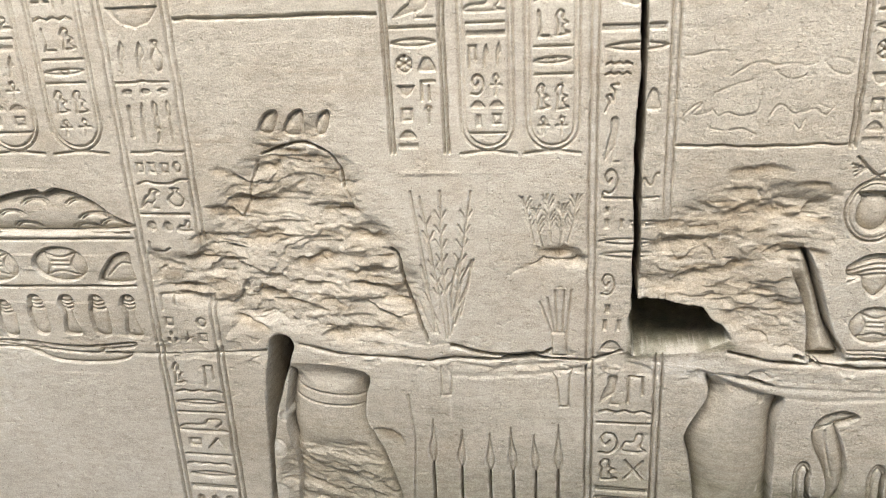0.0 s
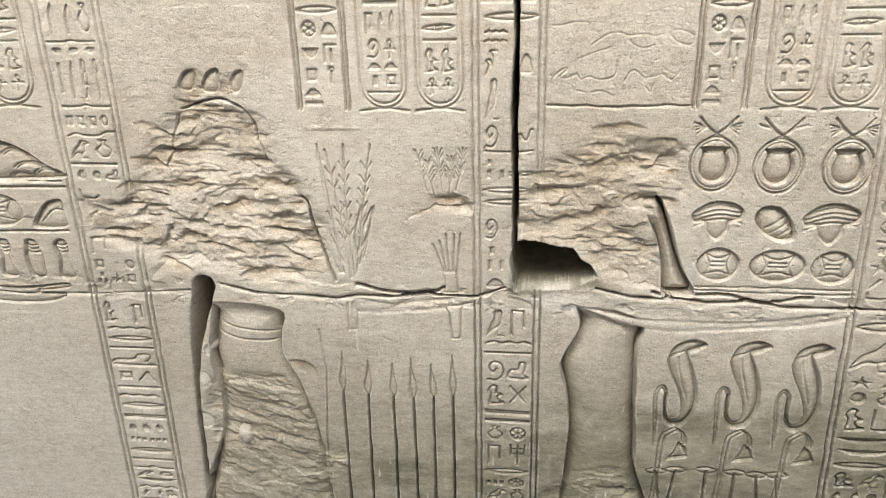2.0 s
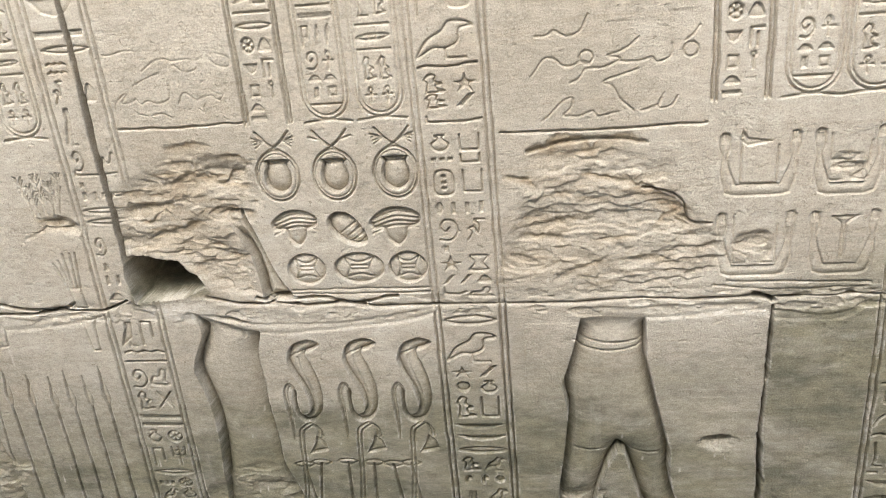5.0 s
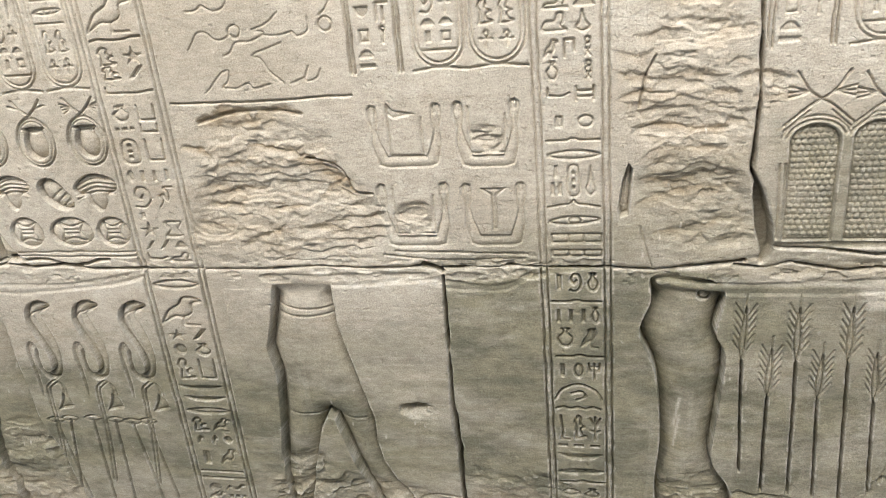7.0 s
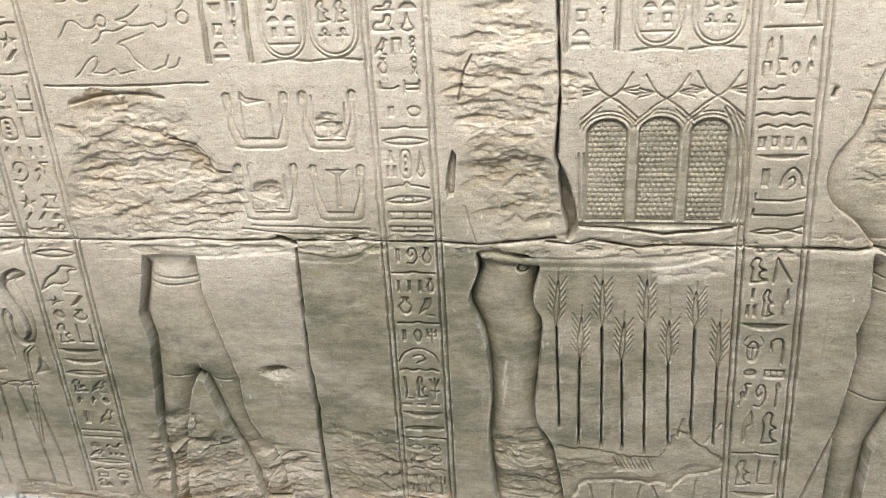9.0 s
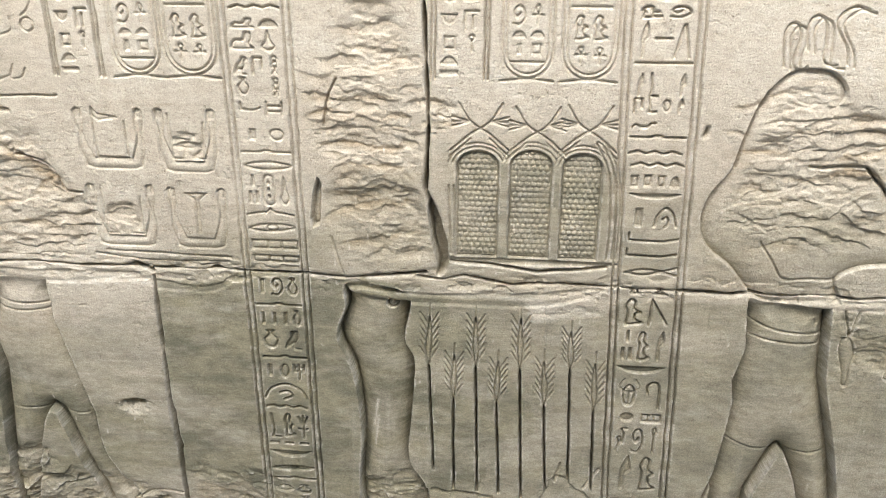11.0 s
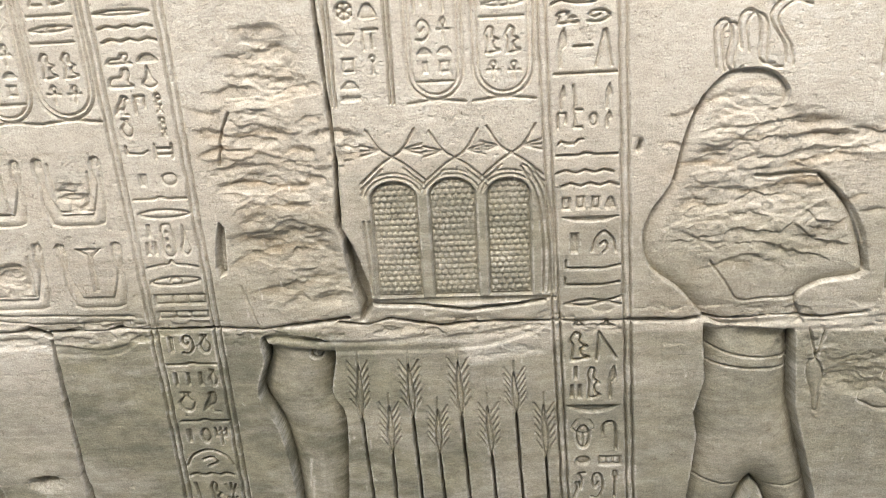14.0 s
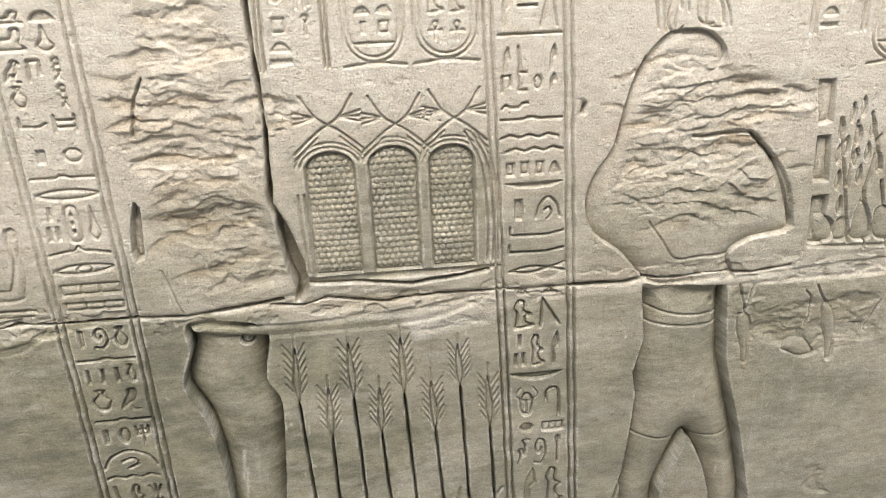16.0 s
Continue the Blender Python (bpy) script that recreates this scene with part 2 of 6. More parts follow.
def broken(points, d=0.02, soft=0.03, ledge=0.05, rise=0.016, seed=0, who=None, ragged=0.05, wipe=0.8, tan=1.0, lean=0.0, strokes=330):
    """A hacked or flaked patch: chisel gouges along the bedding, each with a sharp upper lip and a long lower slope."""
    points = bend(points, True)
    win, x, z = window(points, 0.06)
    sd = within(x, z, points) + ragged * (fbm(x * 9, z * 18, seed + 1) - 0.5) + 0.3 * ragged * (fbm(x * 24, z * 60, seed + 2) - 0.5)
    keep = step01(-0.004, 1.4 * soft, sd)
    chips = np.abs(fbm(x * 22, (z + lean * x) * 34, seed + 8, 4) - 0.5)
    cut = 0.55 * d * (0.1 + 1.4 * fbm(x * 7, z * 9, seed + 6)) + 0.010 * chips + 0.004 * (fbm(x * 90, z * 120, seed + 10, 3) - 0.5)
    ochre = 0.25 * keep + 0.5 * keep * step01(0.5, 0.7, fbm(x * 9, z * 22, seed + 13))
    # bedding ledges that run on for a while and die out
    bed = ((z + lean * x) / (0.85 * ledge) + 3.4 * fbm(x * 5.5, z * 6, seed + 20) + 0.9 * fbm(x * 24, z * 20, seed + 21)) % 1
    plates = 7 * fbm(x * 7, (z + lean * x) * 15, seed + 26, 4)
    cut = cut + 0.0034 * (np.floor(plates) + step01(0.72, 0.98, plates % 1) - 3.5) + 0.0025 * (fbm(x * 40, z * 75, seed + 27, 3) - 0.5)
    runs = step01(0.46, 0.70, fbm(x * 6, z * 11, seed + 22))
    cut = cut + 0.8 * rise * runs * bed ** 1.6 * (1 - step01(0.93, 1.0, bed)) + 0.35 * d * (fbm(x * 11, z * 12, seed + 23, 2) - 0.5)
    # broken-stone ochre, with the ledges' shade painted into their recesses
    ochre = np.maximum(ochre, 0.8 * keep * runs * step01(0.45, 0.8, bed) * step01(0.35, 0.6, fbm(x * 12, z * 20, seed + 24)))
    r = np.random.default_rng(seed)
    n = int(strokes * (sd > 0).sum() * STEP * STEP) + 3
    wav = 0.016 * (fbm(x * 14, z * 14, seed + 4, 4) - 0.5) + 0.005 * (fbm(x * 60, z * 60, seed + 5, 3) - 0.5)
    ks, js = np.nonzero(sd > -0.01)
    for q in range(n):
        c = r.integers(len(ks))
        gx, gz = x[ks[c], js[c]], z[ks[c], js[c]]
        half = 1.15 * ledge * r.uniform(0.25, 1.2) * (1.6 if q % 7 == 0 else 0.8)
        tall, deep, turn = half * r.uniform(0.25, 0.6), 0.80 * rise * r.uniform(0.2, 1.0) * min(1, half / ledge + 0.3), r.normal(0.0, 0.10) - lean
        k0, k1 = np.searchsorted(z[:, 0], [gz - tall - 0.5 * half, gz + 0.5 * half])
        j0, j1 = np.searchsorted(x[0], [gx - half, gx + half])
        cell = (slice(k0, k1), slice(j0, j1))
        u = (x[cell] - gx) / half
        v = gz + 0.25 * half * (1 - u * u) * r.uniform(-0.3, 0.6) - z[cell] + turn * (x[cell] - gx) + wav[cell]
        lip = step01(-0.0015, 0.0035, v) * np.clip(1 - v / tall, 0, 1) ** 1.3 * np.clip(1 - u * u, 0, 1)
        cut[cell] += deep * lip
        # over half the gouges also get brown shade painted under the lip
        if r.random() < 0.6:
            ochre[cell] = np.maximum(ochre[cell], (lip > 0.02) * np.clip(1.6 * lip, 0, 1) * keep[cell])
    depth[win] = depth[win] * (1 - wipe * keep) + cut * keep
    np.maximum(paint["broken"][win], tan * ochre, out=paint["broken"][win])
    own(win, sd > 0.0, who)


def gouge(cx, cz, half, tall, deep=0.012, who=None, turn=0.0, seed=0, tan=1.0):
    """One flaked hollow: a ragged sharp upper lip, a slope that runs out below it."""
    r = np.random.default_rng(seed)
    turn, half, tall, deep = turn + r.normal(0, 0.16), half * r.uniform(0.75, 1.1), tall * r.uniform(1.0, 1.5), deep * r.uniform(0.45, 0.8)
    win, x, z = window([(cx - half, cz - tall), (cx + half, cz + 0.3 * tall)], 0.02)
    u = np.clip(np.abs(x - cx) / half, 0, 1)
    v = cz + turn * (x - cx) + 0.22 * tall * (1 - u * u) + 1.1 * tall * (fbm(x * 18, z * 10, seed + 61) - 0.5) + 0.010 * (fbm(x * 60, z * 60, seed + 62) - 0.5) - z
    form = step01(-0.001, 0.003 + 0.012 * fbm(x * 22, z * 22, seed + 65), v) * np.clip(1 - v / tall, 0, 1) ** 1.2 * np.clip(1 - u ** 3, 0, 1)
    depth[win] += deep * form * (0.75 + 0.5 * fbm(x * 30, z * 40, seed + 63))
    # ochre of the break follows the depth, painting shade below the lip
    np.maximum(paint["broken"][win], tan * np.clip(1.8 * form, 0, 1) * (0.5 + 0.5 * fbm(x * 25, z * 60, seed + 64)), out=paint["broken"][win])
    own(win, form > 0.1, who)


def tint(kind, points, amount=1.0, soft=0.02, ragged=0.02, seed=0, stretch=1.0):
    win, x, z = window(points, soft + ragged)
    sd = within(x, z, points) + ragged * (fbm(x * 12, z * 12 * stretch, seed + 40) - 0.5) * 2
    np.maximum(paint[kind][win], amount * step01(-soft, soft, sd) * (0.55 + 0.9 * fbm(x * 16, z * 50 * stretch, seed + 50, 5)).clip(0, 1), out=paint[kind][win])


def gap(points, w, d=0.07, who=None, rag=0.003):
    """An open joint or crack."""
    win, x, z = window(points, 0.05)
    wob = rag * 2 * (fbm(x * 35, z * 35, 11) - 0.5)
    p = [q if len(q) > 2 else (*q, w) for q in points]
    dist = away(x, z, p) + wob
    depth[win] = np.maximum(depth[win], d * (1 - step01(-0.0025, 0.0015, dist)) + 0.004 * (1 - step01(0, 0.008, dist)))


# ---- signs: shapes in a unit cell ----
def S_box(x0, y0, x1, y1):
    return ("fill", [(x0, y0), (x1, y0), (x1, y1), (x0, y1)])


def S_ring(cx, cy, r, ry=None):
    return ("loop", ellipse(cx, cy, r, ry or r, 14))


def S_disc(cx, cy, r, ry=None):
    return ("fill", ellipse(cx, cy, r, ry or r, 14))


SIGNS = {
    "water": [("line", [(0.02 + 0.16 * i, 0.35 + 0.3 * (i % 2)) for i in range(7)])],
    "mouth": [("loop", [(0, 0.5), (0.3, 0.78), (0.7, 0.78), (1, 0.5), (0.7, 0.22), (0.3, 0.22)])],
    "eye": [("loop", [(0, 0.45), (0.3, 0.75), (0.7, 0.78), (1, 0.6), (0.7, 0.3), (0.3, 0.25)]), S_ring(0.5, 0.5, 0.12, 0.2)],
    "bread": [("fill", [(0.08, 0.15), (0.16, 0.55), (0.36, 0.82), (0.64, 0.82), (0.84, 0.55), (0.92, 0.15)])],
    "reed": [("fill", [(0.3, 0.02), (0.5, 0.02), (0.55, 0.4), (0.8, 0.55), (0.62, 0.98), (0.3, 0.6)])],
    "stroke": [S_box(0.33, 0.1, 0.67, 0.9)],
    "dots": [S_box(0.02, 0.3, 0.24, 0.7), S_box(0.38, 0.3, 0.6, 0.7), S_box(0.74, 0.3, 0.96, 0.7)],
    "three": [S_box(0.35, 0.58, 0.6, 0.98), S_box(0.08, 0.0, 0.34, 0.42), S_box(0.6, 0.0, 0.86, 0.42)],
    "basin": [("fill", [(0, 0.78), (1, 0.78), (0.78, 0.32), (0.5, 0.18), (0.22, 0.32)])],
    "strip": [("line", [(0, 0.5), (1, 0.5)])],
    "bar": [("loop", [(0, 0.3), (1, 0.3), (1, 0.7), (0, 0.7)])],
    "bolt": [("line", [(0, 0.42), (0.38, 0.42), (0.45, 0.62), (0.55, 0.62), (0.62, 0.42), (1, 0.42)])],
    "bird": [("loop", [(0.02, 0.06), (0.2, 0.5), (0.45, 0.72), (0.58, 0.95), (0.82, 0.95), (0.98, 0.82), (0.76, 0.74), (0.72, 0.42), (0.5, 0.26), (0.3, 0.28)]),
             ("line", [(0.5, 0.26), (0.52, 0.02), (0.85, 0.02)])],
    "owl": [("fill", [(0.05, 0.02), (0.25, 0.5), (0.4, 0.7), (0.42, 0.95), (0.8, 0.98), (0.82, 0.7), (0.7, 0.35), (0.45, 0.22)]),
            ("line", [(0.55, 0.25), (0.55, 0), (0.9, 0)])],
    "snake": [("curve", [(0.1, 0.05), (0.3, 0.35), (0.15, 0.55), (0.4, 0.6), (0.55, 0.35), (0.62, 0.7), (0.42, 0.92), (0.85, 0.95)])],
    "viper": [("curve", [(0, 0.3), (0.15, 0.62), (0.35, 0.38), (0.65, 0.38), (0.8, 0.75), (1, 0.8)])],
    "hook": [("curve", [(0.1, 0.08), (0.55, 0.05), (0.9, 0.4), (0.75, 0.85), (0.35, 0.92), (0.15, 0.65), (0.35, 0.42), (0.55, 0.6)])],
    "disc": [S_ring(0.5, 0.5, 0.34, 0.4)],
    "ball": [S_disc(0.5, 0.5, 0.34, 0.42)],
    "pot": [("loop", [(0.3, 0.95), (0.7, 0.95), (0.6, 0.75), (0.88, 0.45), (0.7, 0.08), (0.3, 0.08), (0.12, 0.45), (0.4, 0.75)])],
    "square": [("loop", [(0.2, 0.15), (0.8, 0.15), (0.8, 0.85), (0.2, 0.85)])],
    "gate": [("line", [(0.12, 0.0), (0.12, 0.9), (0.75, 0.9), (0.75, 0.3)])],
    "arm": [("line", [(0.05, 0.95), (0.05, 0.45), (0.7, 0.38), (1, 0.6)])],
    "ankh": [S_ring(0.5, 0.78, 0.17, 0.2), ("line", [(0.5, 0.58), (0.5, 0.0)]), ("line", [(0.15, 0.48), (0.85, 0.48)])],
    "seated": [("curve", [(0.15, 0.02), (0.22, 0.5), (0.1, 0.7), (0.3, 0.95), (0.55, 0.88), (0.5, 0.62), (0.8, 0.5), (0.55, 0.42), (0.6, 0.2), (0.9, 0.1), (0.15, 0.02)])],
    "leg": [("line", [(0.2, 0.98), (0.35, 0.3), (0.2, 0.02), (0.85, 0.02)])],
    "legs": [("line", [(0.05, 0.0), (0.5, 0.9), (0.6, 0.9), (0.95, 0.0)])],
    "mace": [("line", [(0.5, 0.0), (0.5, 0.7)]), S_ring(0.5, 0.82, 0.16, 0.16)],
    "pole": [("line", [(0.2, 0.0), (0.2, 0.95), (0.9, 0.95)]), ("line", [(0.6, 0.0), (0.6, 0.7)])],
    "rope": [S_ring(0.5, 0.8, 0.2, 0.17), S_ring(0.5, 0.48, 0.2, 0.17), ("line", [(0.35, 0.33), (0.65, 0.0)]), ("line", [(0.65, 0.33), (0.35, 0.0)])],
    "star": [("fill", [(0.5, 0.98), (0.62, 0.6), (0.98, 0.55), (0.68, 0.38), (0.8, 0.02), (0.5, 0.25), (0.2, 0.02), (0.32, 0.38), (0.02, 0.55), (0.38, 0.6)])],
    "tick": [("fill", [(0.1, 0.05), (0.35, 0.05), (0.9, 0.95), (0.65, 0.95)])],
    "tri": [("line", [(0.1, 0.0), (0.2, 0.95), (0.95, 0.05)])],
    "cross": [("line", [(0.1, 0.1), (0.9, 0.9)]), ("line", [(0.1, 0.9), (0.9, 0.1)])],
    "ka": [("line", [(0.1, 0.98), (0.12, 0.1), (0.88, 0.1), (0.9, 0.98)])],
    "lion": [("loop", [(0.0, 0.15), (0.1, 0.55), (0.5, 0.6), (0.62, 0.92), (0.88, 0.92), (0.9, 0.6), (0.8, 0.35), (1, 0.15)])],
    "wheel": [S_ring(0.5, 0.5, 0.42, 0.42), ("line", [(0.5, 0.1), (0.5, 0.9)]), ("line", [(0.15, 0.3), (0.85, 0.7)]), ("line", [(0.15, 0.7), (0.85, 0.3)])],
    "drop": [("loop", [(0.5, 0.98), (0.62, 0.5), (0.82, 0.2), (0.5, 0.02), (0.18, 0.2), (0.38, 0.5)])],
    "tablet": [("loop", [(0.12, 0.02), (0.12, 0.8), (0.35, 0.97), (0.65, 0.97), (0.88, 0.8), (0.88, 0.02)]), S_disc(0.5, 0.72, 0.12, 0.08), S_disc(0.5, 0.48, 0.12, 0.08), S_disc(0.5, 0.24, 0.12, 0.08)],
    "ladder": [("line", [(0.12, 0), (0.12, 1)]), ("line", [(0.88, 0), (0.88, 1)]), ("line", [(0.12, 0.3), (0.88, 0.3)]), ("line", [(0.12, 0.7), (0.88, 0.7)])],
    "bow": [("curve", [(0, 0.1), (0.25, 0.35), (0.42, 0.45), (0.5, 0.85), (0.58, 0.45), (0.75, 0.35), (1, 0.1)])],
    "fork": [("line", [(0.5, 0), (0.5, 0.5)]), ("line", [(0.1, 0.95), (0.15, 0.5), (0.85, 0.5), (0.9, 0.95)]), ("line", [(0.5, 0.5), (0.5, 0.95)]), ("line", [(0.2, 0.75), (0.8, 0.75)])],
    "arch": [("curve", [(0, 0.1), (0.15, 0.6), (0.5, 0.9), (0.85, 0.6), (1, 0.1)]), ("curve", [(0.45, 0.05), (0.65, 0.25), (0.55, 0.5), (0.35, 0.4)])],
    "tree": [("line", [(0.5, 0), (0.5, 0.95)]), ("line", [(0.5, 0.5), (0.1, 0.9)]), ("line", [(0.5, 0.5), (0.9, 0.9)]), ("line", [(0.5, 0.3), (0.15, 0.4)]), ("line", [(0.5, 0.3), (0.85, 0.4)])],
    "scarab": [("loop", ellipse(0.5, 0.42, 0.3, 0.4, 14)), ("line", [(0.2, 0.55), (0.8, 0.55)]), ("line", [(0.5, 0.55), (0.5, 0.05)]), ("curve", [(0.2, 0.6), (0.0, 0.75), (0.2, 1)]), ("curve", [(0.8, 0.6), (1.0, 0.75), (0.8, 1)])],
    "cane": [("curve", [(0.2, 0.55), (0.2, 0.85), (0.5, 0.98), (0.75, 0.8), (0.8, 0.0)])],
    "column": [("loop", [(0.1, 0.95), (0.9, 0.95), (0.7, 0.5), (0.9, 0.05), (0.1, 0.05), (0.3, 0.5)])],
    "fish": [("curve", [(0, 0.35), (0.35, 0.65), (0.7, 0.5), (1, 0.2)]), ("curve", [(0, 0.35), (0.35, 0.2), (0.7, 0.5), (1, 0.85)])],
    "vase": [("loop", [(0.2, 0.98), (0.8, 0.98), (0.62, 0.7), (0.72, 0.3), (0.5, 0.02), (0.28, 0.3), (0.38, 0.7)])],
    "block": [("loop", [(0, 0.15), (1, 0.15), (1, 0.85), (0, 0.85)]), ("line", [(0.35, 0.3), (0.35, 0.7)]), ("line", [(0.65, 0.3), (0.65, 0.7)])],
}


def sign(name, x, z, w, h, parent, d=0.0045, line=0.0028):
    """One sign in the cell with its lower corner at x, z."""
    who = begin(name + "_sign", parent)
    j = rng.uniform(-0.04, 0.04, 2)
    for kind, pts in SIGNS[name]:
        p = [(x + w * (a + j[0]), z + h * (b + j[1])) for a, b in pts]
        if kind == "fill":
            sink(p, d, 0.25, 0.012, 0.0025, who, curve=len(p) > 5)
        elif kind == "loop":
            sink(p, 0.75 * d, 0.85, 0.010, 0.0025, who, curve=len(p) > 5)
            groove(p, 0.8 * line, 0.6 * d, who, curve=len(p) > 5, closed=True)
        else:
            groove(p, line, d, who, curve=kind == "curve")


def rows_of_signs(text, xl, xr, top, bottom, parent, d=0.0045, line=0.0028, pad=0.12, slant=0.0):
    """Signs row by row between two heights. '|' parts the rows; a number after '*' sets a row's height; '.' leaves a cell empty."""
    rows = []
    for row in text.split("|"):
        words, _, size = row.partition("*")
        rows.append((words.split(), float(size or 1)))
    unit, z = (top - bottom) / sum(s for _, s in rows), top
    for words, s in rows:
        h = unit * s
        wide = (xr - xl) / len(words)
        for i, name in enumerate(words):
            if name != ".":
                w = wide * (1 - 0.16 * (len(words) > 1))
                sign(name, xl + wide * i + (wide - w) / 2 + slant * (JOINT - z + h / 2), z - h * (1 - pad), w, h * (1 - 2 * pad), parent, d, line)
        z -= h


def border(a, b, who, spread=0.0066, d=0.0078, w=0.0024):
    """A double ruled line."""
    for s in (-spread, spread):
        groove([(a[0] + s, a[1]), (b[0] + s, b[1])], w, d, who, wobble=0.004)


def strip(xl, xr, top, bottom, label, name="text_column"):
    who = begin(name, None, label, "inscription", "columns of carved signs")
    win, x, z = window([(xl, bottom), (xr, top)], 0)
    owner[win] = who
    return who


def cartouche(xl, xr, top, bottom, text, label):
    """A ring name: a rounded double outline with a foot bar, filled with signs."""
    who = begin("cartouche", None, label, "inscription", "carved name rings")
    r, m = (xr - xl) / 2, (xl + xr) / 2
    def ring(k):
        c = bottom + r
        return [(m - r + k, top), *[(m + (r - k) * math.cos(a), c + (r - k) * math.sin(a)) for a in np.linspace(math.pi, 2 * math.pi, 11)], (m + r - k, top)]
    win, x, z = window(ring(0), 0)
    own(win, within(x, z, ring(0)) > 0, who)
    groove(ring(0), 0.0026, 0.0045, who)
    groove(ring(0.009), 0.0022, 0.0035, who)
    groove([(xl - 0.002, bottom - 0.006), (m - 0.01, bottom - 0.001), (m + 0.01, bottom - 0.001), (xr + 0.002, bottom - 0.006)], 0.003, 0.0045, who)
    rows_of_signs(text, xl + 0.016, xr - 0.016, top, bottom + 0.5 * r, who, 0.0042, 0.0024)


# ---- the wall and its blocks ----
MX, MZ = np.meshgrid(GX, GZ)
depth += 0.007 * (fbm(MX * 3, MZ * 3, 1, 3) - 0.5) + 0.0022 * (fbm(MX * 18, MZ * 30, 2, 4) - 0.5) + 0.0009 * (fbm(MX * 90, MZ * 110, 3, 2) - 0.5)
pits = fbm(MX * 110, MZ * 130, 6, 2)
depth += 0.0012 * step01(0.74, 0.84, pits)

WALL = begin("wall_1", None, "weathered sandstone temple wall covered in sunk relief", "wall", kind="structure")
CRACK_A, CRACK_B, CRACK_C, CRACK_D = 0.210, 2.336, -0.597, 1.697
upper = MZ >= JOINT
for mask, tone in (
    (upper & (MX < CRACK_A), "pale beige sandstone block with carved signs and a hacked figure"),
    (upper & (MX >= CRACK_A) & (MX < CRACK_B), "pale beige sandstone block with carved vessels and raised arms"),
    (upper & (MX >= CRACK_B), "pale beige sandstone block with carved grain bins"),
    (~upper & (MX < CRACK_C), "smooth beige sandstone block, plain but for one text column"),
    (~upper & (MX >= CRACK_C) & (MX < CRACK_D), "beige sandstone block greyed by damp towards its foot"),
    (~upper & (MX >= CRACK_D), "grey-brown damp-stained sandstone block with carved wheat"),
):
    owner[mask] = begin("stone_block", WALL, tone)

# damp staining of the lower course, some dimmer light low down painted in
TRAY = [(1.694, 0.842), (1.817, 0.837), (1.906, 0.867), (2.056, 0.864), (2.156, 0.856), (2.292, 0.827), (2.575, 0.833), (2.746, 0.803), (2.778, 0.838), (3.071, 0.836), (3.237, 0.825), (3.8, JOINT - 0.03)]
tint("damp_shade", [*TRAY, (3.8, 0.1), (1.704, 0.1), (1.696, 0.367), (1.692, 0.625)], 0.72, 0.004, 0.004, 1, 3)
tint("damp_shade", [*TRAY[:6], (2.398, 0.795), (2.6, 0.5), (2.4, 0.25), (1.700, 0.25), (1.694, 0.625)], 1.0, 0.008, 0.05, 8, 2)
tint("damp_shade", [(2.3, 0.76), (3.0, 0.74), (3.8, 0.70), (3.8, 0.2), (2.9, 0.2), (2.2, 0.2)], 0.74, 0.10, 0.08, 12, 2)
tint("damp_shade", [(2.38, 1.16), (2.74, 1.16), (2.76, 0.90), (2.38, 0.90)], 0.75, 0.06, 0.04, 18, 2)
# upper course darkened towards the joint: fading light painted into the stone
tint("damp_shade", [(2.3, 1.04), (3.0, 1.06), (3.8, 1.10), (3.8, 0.86), (1.7, 0.87), (1.9, 0.95)], 0.66, 0.10, 0.05, 13, 2)
tint("damp_shade", [(1.15, 0.60), (1.7, 0.56), (1.7, 0.36), (0.3, 0.3), (0.2, 0.46), (0.7, 0.56)], 1.0, 0.16, 0.10, 14, 3)
tint("dust_light", [(-1.6, 0.84), (-0.75, 0.84), (-0.7, 0.1), (-1.6, 0.1)], 0.36, 0.05, 0.05, 15)
# top of the upper course lightened: its brighter light put into the colour
tint("dust_light", [(1.4, 1.7), (3.8, 1.7), (3.8, 1.2), (2.6, 1.22), (1.5, 1.3)], 0.34, 0.14, 0.06, 16)
tint("damp_shade", [(0.62, 0.60), (1.1, 0.64), (1.42, 0.58), (1.697 - 0.004, 0.50), (1.693, 0.2), (-0.55, 0.1), (-0.5, 0.35), (0.2, 0.53)], 1.0, 0.18, 0.10, 2, 3)
tint("damp_shade", [(1.25, 0.56), (1.697, 0.44), (1.697, 0.24), (1.35, 0.26)], 1.0, 0.10, 0.08, 3, 3)
tint("damp_shade", [(0.3, 0.5), (0.85, 0.55), (1.2, 0.40), (1.2, 0.2), (0.3, 0.2)], 1.0, 0.12, 0.08, 4, 2)
tint("damp_shade", [(-0.5, 0.62), (0.3, 0.66), (0.9, 0.62), (1.7, 0.70), (1.7, 0.2), (-0.6, 0.1)], 0.5, 0.22, 0.10, 5, 2)
tint("damp_shade", [(-0.268, 0.529), (0.121, 0.565), (0.121, 0.552), (-0.270, 0.513)], 0.45, 0.010, 0.010, 17, 2)
tint("dust_light", [(0.211, 0.870), (0.354, 0.870), (0.442, 0.840), (0.356, 0.841), (0.223, 0.842)], 0.9, 0.012, 0.012, 6)
tint("dust_light", [(0.220, 0.876), (0.372, 0.881), (0.611, 0.824), (0.940, 0.821), (0.952, 0.787), (0.609, 0.803), (0.366, 0.840), (0.229, 0.852)], 0.4, 0.015, 0.01, 6)
tint("dust_light", [(2.285, 0.837), (2.671, 0.821), (2.727, 0.794), (2.580, 0.769), (2.562, 0.825), (2.299, 0.827)], 0.55, 0.010, 0.012, 7)
